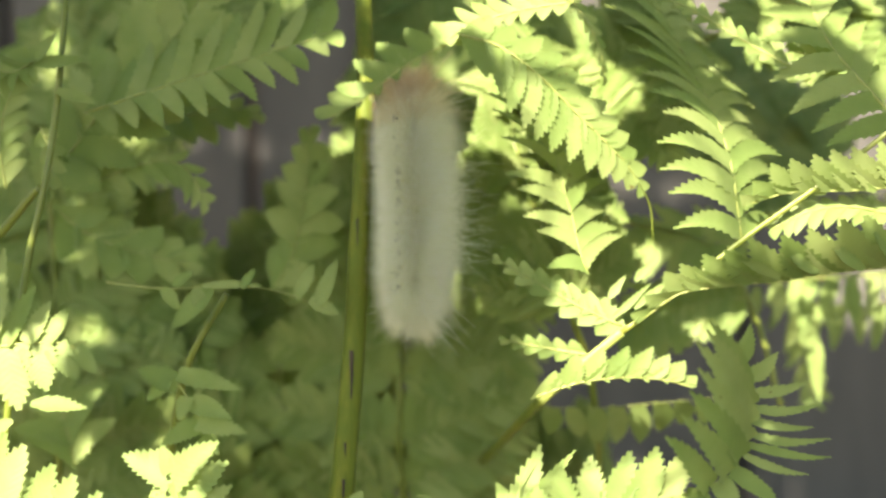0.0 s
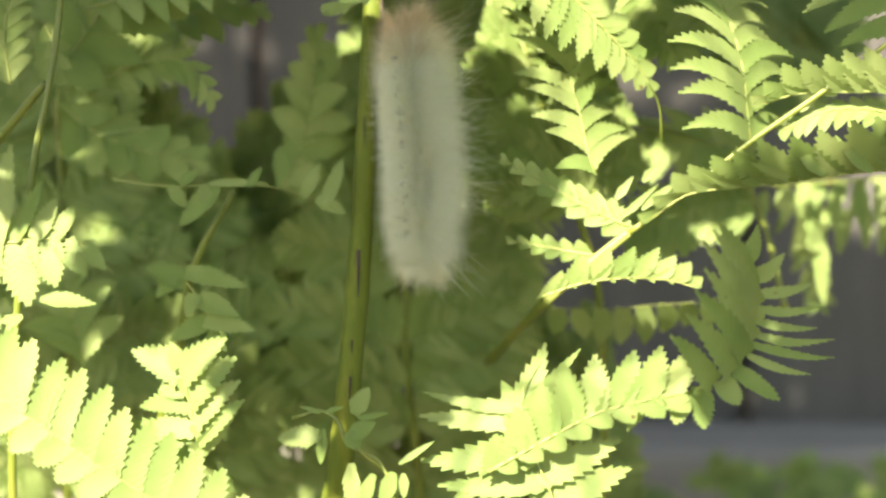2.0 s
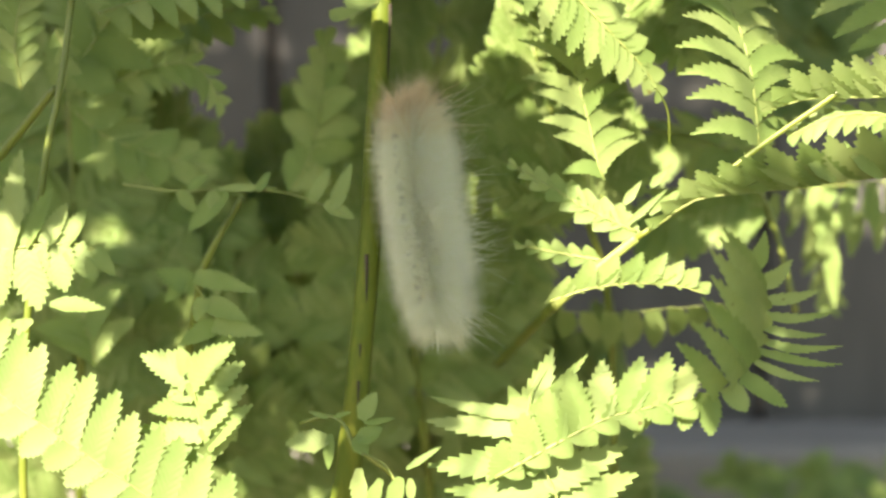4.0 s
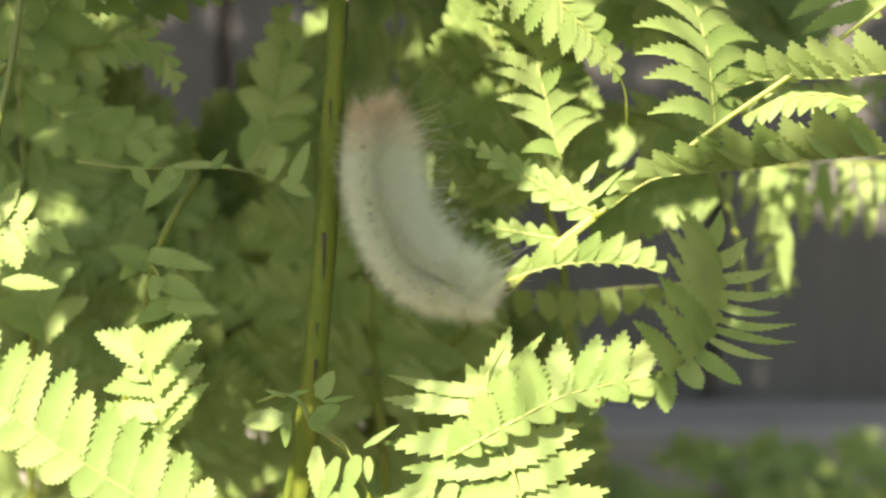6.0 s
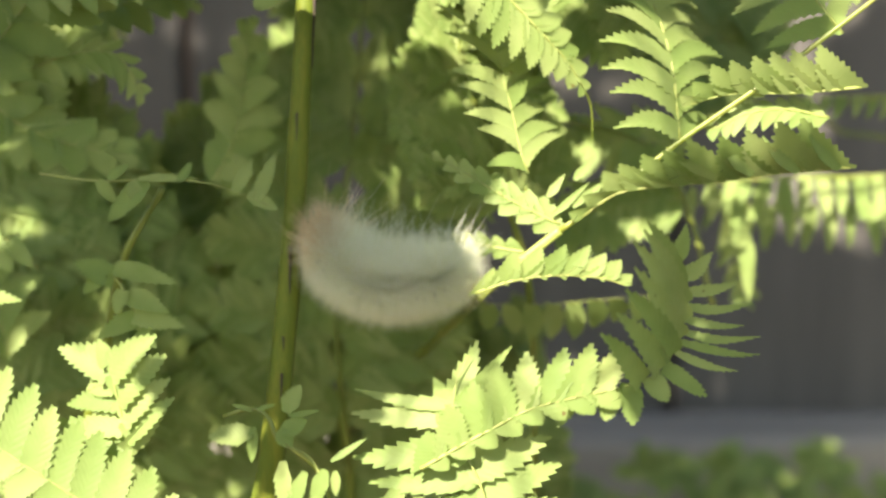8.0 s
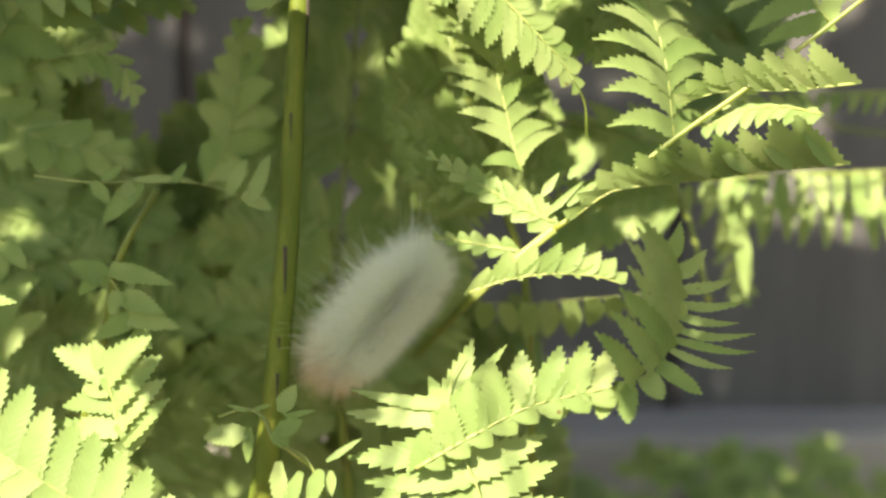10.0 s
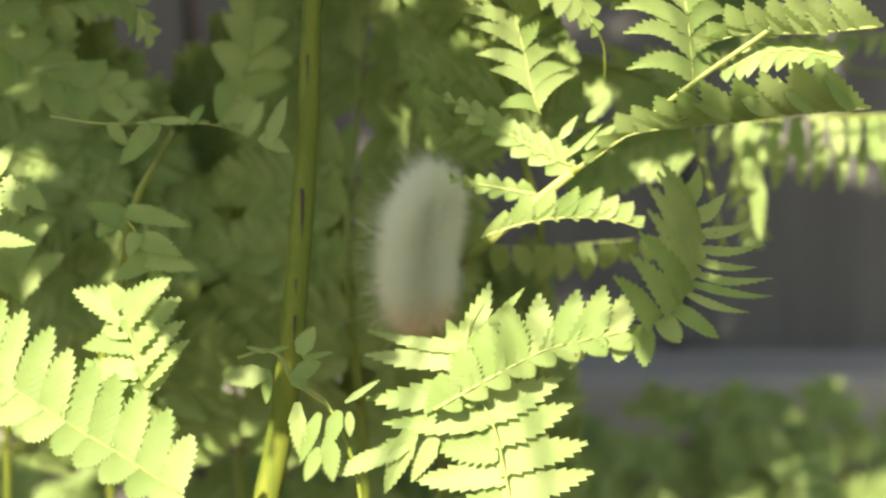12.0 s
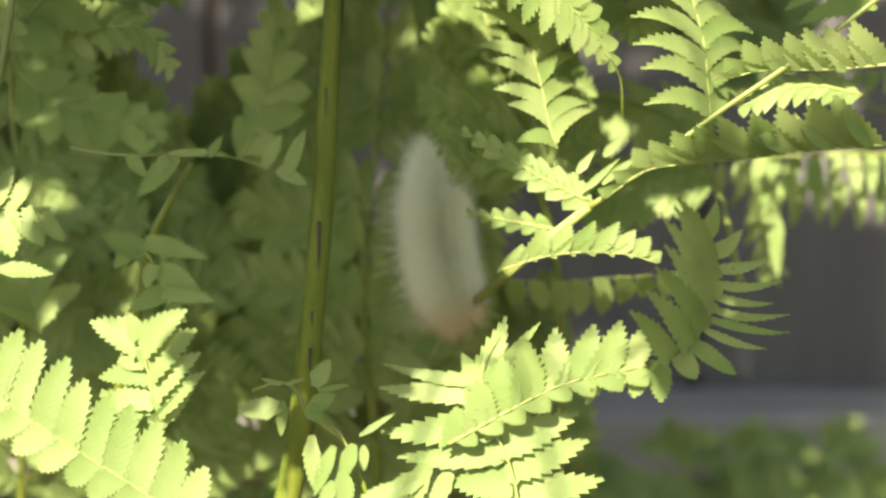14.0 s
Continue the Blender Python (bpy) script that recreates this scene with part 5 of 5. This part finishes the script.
massed_frond((0.8, -0.4, 0), [(0.85, -0.4, 0.5), (0.6, -0.3, 0.8), (0.1272, -0.0409, 0.8934), (-0.0353, -0.0401, 0.8994), (-0.2304, -0.0365, 0.9245), (-0.4254, -0.0348, 0.9367)], UP, 19, 0.12, 9, 0.036, SHADE, OVER, "broad", leafy=3, r0=0.003)
massed_frond((0.9, -0.2, 0), [(0.85, -0.2, 0.7), (0.5, -0.1, 1.05), (0.1743, 0.0133, 0.9912), (0.09, 0.0158, 1.01), (-0.035, 0.018, 1.026)], UP, 14, 0.12, 9, 0.036, SHADE, OVER, "broad", leafy=3, r0=0.003)
massed_frond((0.35, -0.25, 0), [(0.33, -0.15, 0.45), (0.15, 0.0, 0.72), (-0.018, 0.092, 0.652), (-0.022, 0.088, 0.632), (-0.030, 0.082, 0.609)], UP, 9, 0.013, 7, 0.01, SHADE, OVER, "broad", leafy=3)
massed_frond((-0.45, -0.1, 0), [(-0.4, -0.05, 0.4), (-0.2, 0.05, 0.6), (-0.0885, 0.082, 0.528), (-0.088, 0.082, 0.512), (-0.0875, 0.082, 0.492)], UP, 8, 0.009, 7, 0.008, SHADE, OVER, "broad", leafy=3)

massed_frond((-0.15, -0.5, 0), [(-0.15, -0.4, 0.45), (-0.12, -0.15, 0.66), (-0.0885, 0.043, 0.602), (-0.088, 0.0435, 0.59), (-0.0875, 0.044, 0.577)], UP, 6, 0.009, 6, 0.008, SHADE, OVER, "broad", leafy=3)
massed_frond((-0.2, -0.55, 0), [(-0.22, -0.45, 0.5), (-0.2, -0.2, 0.74), (-0.120, 0.038, 0.662), (-0.112, 0.038, 0.654), (-0.104, 0.038, 0.643)], UP, 7, 0.011, 6, 0.009, SHADE, OVER, "broad", leafy=3)
massed_frond((-0.5, 0.1, 0), [(-0.45, 0.1, 0.4), (-0.25, 0.1, 0.58), (-0.141, 0.108, 0.550), (-0.132, 0.106, 0.536), (-0.124, 0.104, 0.520)], UP, 6, 0.008, 6, 0.008, SHADE, OVER, "blunt", leafy=3)
massed_frond((-0.6, 0.1, 0), [(-0.55, 0.1, 0.4), (-0.35, 0.11, 0.58), (-0.24, 0.11, 0.545), (-0.222, 0.108, 0.53), (-0.2, 0.105, 0.51)], UP, 9, 0.028, 7, 0.012, SHADE, OVER, "broad", leafy=3)
massed_frond((0.4, -0.1, 0), [(0.38, -0.05, 0.4), (0.2, 0.06, 0.62), (-0.012, 0.1, 0.592), (-0.022, 0.1, 0.586), (-0.032, 0.1, 0.578)], UP, 6, 0.011, 6, 0.009, SHADE, OVER, "broad", leafy=3)

# ---------- caterpillar ----------
SEGS = 13


def caterpillar():
    body = thing("caterpillar", (-0.0110, 0.2323, 0.4223), "cream woolly caterpillar with long pale hairs and black spots", "caterpillar")
    rnd = random.Random(8)
    parts = []
    for i in range(SEGS):
        x = i / (SEGS - 1)
        girth = 0.0031 * (0.72 + 0.28 * math.sin(math.pi * min(1, 0.15 + 0.8 * x)))
        if i in (0, SEGS - 1):
            girth *= 0.72
        bm = bmesh.new()
        bmesh.ops.create_uvsphere(bm, u_segments=16, v_segments=10, radius=1, matrix=Matrix.Diagonal((0.0031, girth, girth, 1)))
        for v in bm.verts:
            v.co += v.co.normalized() * 0.0002 * noise.noise(v.co * 900 + Vector((i, 0, 0)))
        me = bpy.data.meshes.new("body_segment")
        bm.to_mesh(me)
        me.materials.append(HEADC if i == SEGS - 1 else SKIN)
        me.polygons.foreach_set("use_smooth", [True] * len(me.polygons))
        seg = child("head" if i == SEGS - 1 else "body_segment", me, body, label="tan caterpillar head" if i == SEGS - 1 else "")
        seg["girth"] = girth
        parts.append(seg)
        # hairs: dense short wool, a few long pale ones on the back
        verts, faces = [], []

        def hair(root, way, length, r, bend):
            way = way.normalized()
            u = way.orthogonal().normalized()
            w = way.cross(u)
            k = len(verts)
            for j, f in enumerate((0.0, 0.5)):
                c = root + way * length * f + bend * f * f
                for a in (0, 2.1, 4.2):
                    verts.append(c + r * (1 - 0.3 * j) * (math.cos(a) * u + math.sin(a) * w))
            verts.append(root + way * length + bend)
            for a in range(3):
                b = (a + 1) % 3
                faces.append((k + a, k + b, k + 3 + b, k + 3 + a))
                faces.append((k + 3 + a, k + 3 + b, k + 6))

        for _ in range(2700):
            # thick on the back, thin low on the flanks
            a = rnd.uniform(0, 2 * math.pi)
            up = math.cos(a)
            if rnd.random() > 0.55 + 0.45 * max(0.0, min(1.0, 0.35 + up)):
                continue
            out = Vector((rnd.gauss(0, 0.3), math.sin(a), up))
            if i >= SEGS - 2:
                out.x += rnd.uniform(0, 0.9) if i < SEGS - 1 else rnd.uniform(0, 2.2)
            if i < 2:
                out.x -= rnd.uniform(0, 0.9) if i else rnd.uniform(0, 2.2)
            root = Vector((rnd.gauss(0, 0.0011), math.sin(a) * girth * 0.9, up * girth * 0.9))
            length = rnd.uniform(0.004, 0.0078) * (1.0 + 0.2 * up)
            hair(root, out, length, 0.000045, Vector((rnd.gauss(0, 0.0006), rnd.gauss(0, 0.0006), rnd.gauss(-0.0002, 0.0005))))
        for _ in range(24 if i < SEGS - 2 else 12):
            a = rnd.gauss(0, 0.6)
            out = Vector((rnd.gauss(0.0, 0.45) + (0.8 if i > SEGS - 3 else 0), math.sin(a), math.cos(a)))
            hair(Vector((rnd.uniform(-0.002, 0.002), 0, girth * 0.8)), out, rnd.uniform(0.009, 0.0165), 0.00006, Vector((rnd.gauss(0, 0.001), 0, rnd.gauss(0, 0.001))))
        child("hair", mesh_of("hair", verts, faces, TAN if i == 0 else PALE if i == 1 else HAIR), seg, label="tan hairs" if i < 2 else "long cream hairs")
        # black spots low on the flanks and a pair of legs
        if 0 < i < SEGS - 1:
            for s in (1, -1):
                bm = bmesh.new()
                bmesh.ops.create_icosphere(bm, subdivisions=2, radius=rnd.uniform(0.0006, 0.0011), matrix=Matrix.Translation((rnd.uniform(-0.0006, 0.0006), s * girth * 0.9, -girth * 0.55)) @ Matrix.Diagonal((1.1, 0.7, 0.8, 1)))
                me = bpy.data.meshes.new("spot")
                bm.to_mesh(me)
                me.materials.append(BLACK)
                child("spot", me, seg, label="black flank spot")
                for k, (dx, dz, r, m) in enumerate(((0.0006, -0.7, 0.00045, WART), (-0.0008, -0.3, 0.00035, YELLOW))):
                    bm = bmesh.new()
                    bmesh.ops.create_icosphere(bm, subdivisions=2, radius=r, matrix=Matrix.Translation((dx, s * girth * (1.04 - 0.35 * max(0, dz)), dz * girth)) @ Matrix.Diagonal((1.2, 0.8, 0.9, 1)))
                    me = bpy.data.meshes.new("wart")
                    bm.to_mesh(me)
                    me.materials.append(m)
                    child("wart", me, seg, label="yellow wart" if m == YELLOW else "grey wart")
                if i in (2, 5, 6, 7, 9, 10, 11):
                    bm = bmesh.new()
                    bmesh.ops.create_cone(bm, cap_ends=True, segments=8, radius1=0.00045, radius2=0.0007, depth=0.0022, matrix=Matrix.Translation((0, s * girth * 0.45, -girth * 1.1)))
                    me = bpy.data.meshes.new("leg")
                    bm.to_mesh(me)
                    me.materials.append(BLACK if i > 8 else SKIN)
                    child("leg", me, seg)
    return body, parts


CATERPILLAR, SEGMENTS = caterpillar()

# Back line of the caterpillar, tail to head, at its times.
CRAWL = [
    (0.0, [(-0.0111, 0.2354, 0.4705), (-0.0101, 0.2336, 0.4498), (-0.0110, 0.2331, 0.4270)]),
    (0.5, [(-0.0110, 0.2356, 0.4647), (-0.0100, 0.2334, 0.4432), (-0.0111, 0.2325, 0.4204)]),
    (1.0, [(-0.0107, 0.2360, 0.4615), (-0.0097, 0.2333, 0.4396), (-0.0094, 0.2321, 0.4162)]),
    (1.5, [(-0.0129, 0.2371, 0.4617), (-0.0104, 0.2338, 0.4401), (-0.0100, 0.2319, 0.4174)]),
    (2.0, [(-0.0131, 0.2376, 0.4627), (-0.0109, 0.2340, 0.4403), (-0.0104, 0.2319, 0.4181)]),
    (4.3, [(-0.0149, 0.2354, 0.4465), (-0.0120, 0.2318, 0.4256), (-0.0080, 0.2289, 0.4052)]),
    (4.5, [(-0.0144, 0.2354, 0.4456), (-0.0115, 0.2317, 0.4241), (-0.0063, 0.2283, 0.4044)]),
    (5.0, [(-0.0137, 0.2356, 0.4450), (-0.0114, 0.2322, 0.4268), (-0.0060, 0.2296, 0.4146), (0.0048, 0.2277, 0.4094)]),
    (5.5, [(-0.0132, 0.2357, 0.4433), (-0.0110, 0.2325, 0.4272), (-0.0051, 0.2298, 0.4145), (0.0062, 0.2276, 0.4089)]),
    (6.0, [(-0.0133, 0.2356, 0.4418), (-0.0111, 0.2326, 0.4273), (-0.0050, 0.2298, 0.4146), (0.0068, 0.2275, 0.4085)]),
    (6.5, [(-0.0135, 0.2353, 0.4400), (-0.0112, 0.2324, 0.4266), (-0.0049, 0.2298, 0.4150), (0.0085, 0.2277, 0.4105)]),
    (7.0, [(-0.0142, 0.2344, 0.4306), (-0.0116, 0.2319, 0.4205), (-0.0045, 0.2297, 0.4126), (0.0095, 0.2277, 0.4108)]),
    (7.5, [(-0.0155, 0.2333, 0.4227), (-0.0110, 0.2310, 0.4170), (-0.0023, 0.2292, 0.4129), (0.0121, 0.2277, 0.4144)]),
    (8.0, [(-0.0173, 0.2334, 0.4210), (-0.0107, 0.2309, 0.4154), (-0.0020, 0.2293, 0.4129), (0.0108, 0.2277, 0.4154)]),
    (8.2, [(-0.0173, 0.2339, 0.4216), (-0.0096, 0.2311, 0.4138), (-0.0010, 0.2294, 0.4113), (0.0097, 0.2276, 0.4132)]),
    (9.2, [(-0.0154, 0.2343, 0.4022), (-0.0075, 0.2323, 0.4048), (0.0001, 0.2310, 0.4094), (0.0083, 0.2318, 0.4148)]),
    (10.3, [(-0.0102, 0.2365, 0.3942), (-0.0056, 0.2353, 0.4024), (-0.0005, 0.2357, 0.4102), (0.0050, 0.2379, 0.4160)]),
    (10.6, [(-0.0074, 0.2381, 0.3920), (-0.0040, 0.2370, 0.3997), (0.0012, 0.2374, 0.4076), (0.0063, 0.2398, 0.4134)]),
    (11.0, [(-0.0068, 0.2398, 0.3908), (-0.0040, 0.2389, 0.3986), (0.0003, 0.2396, 0.4065), (0.0049, 0.2421, 0.4129)]),
    (11.5, [(-0.0029, 0.2442, 0.3917), (-0.0017, 0.2433, 0.3991), (0.0011, 0.2442, 0.4071), (0.0046, 0.2473, 0.4159)]),
    (12.0, [(0.0016, 0.2466, 0.3932), (0.0013, 0.2460, 0.4017), (0.0022, 0.2468, 0.4098), (0.0046, 0.2500, 0.4182)]),
    (12.5, [(0.0047, 0.2493, 0.3943), (0.0028, 0.2488, 0.4041), (0.0026, 0.2498, 0.4129), (0.0039, 0.2530, 0.4213)]),
    (13.0, [(0.0054, 0.2521, 0.3961), (0.0030, 0.2516, 0.4059), (0.0018, 0.2526, 0.4153), (0.0023, 0.2559, 0.4251)]),
    (13.5, [(0.0060, 0.2545, 0.3971), (0.0028, 0.2540, 0.4081), (0.0019, 0.2550, 0.4176), (0.0021, 0.2584, 0.4281)]),
    (14.0, [(0.0059, 0.2572, 0.3982), (0.0029, 0.2564, 0.4081), (0.0017, 0.2575, 0.4189), (0.0015, 0.2609, 0.4301)]),
]


def motions():
    base = Vector(CATERPILLAR.location)
    lines = []
    for t, points in CRAWL:
        a, b = Vector(points[0]), Vector(points[-1])
        inset = 0.045
        points = [a.lerp(b, inset), *points[1:-1], b.lerp(a, inset)]
        line, length = smooth_line(points, SEGS)
        lines.append((t, line))
    for i, seg in enumerate(SEGMENTS):
        rows = []
        for t, line in lines:
            p, _ = line[i]
            a, b = line[max(0, i - 1)][0], line[min(SEGS - 1, i + 1)][0]
            x = (b - a).normalized()
            # belly to the right of the way it heads, seen from the front
            back = Vector((-x.z, -0.25, x.x))
            back = (back - back.dot(x) * x).normalized()
            rot = Matrix((x, back.cross(x), back)).transposed().to_4x4()
            rows.append((t, Matrix.Translation(p - base) @ rot))
        walk(seg, rows)


motions()
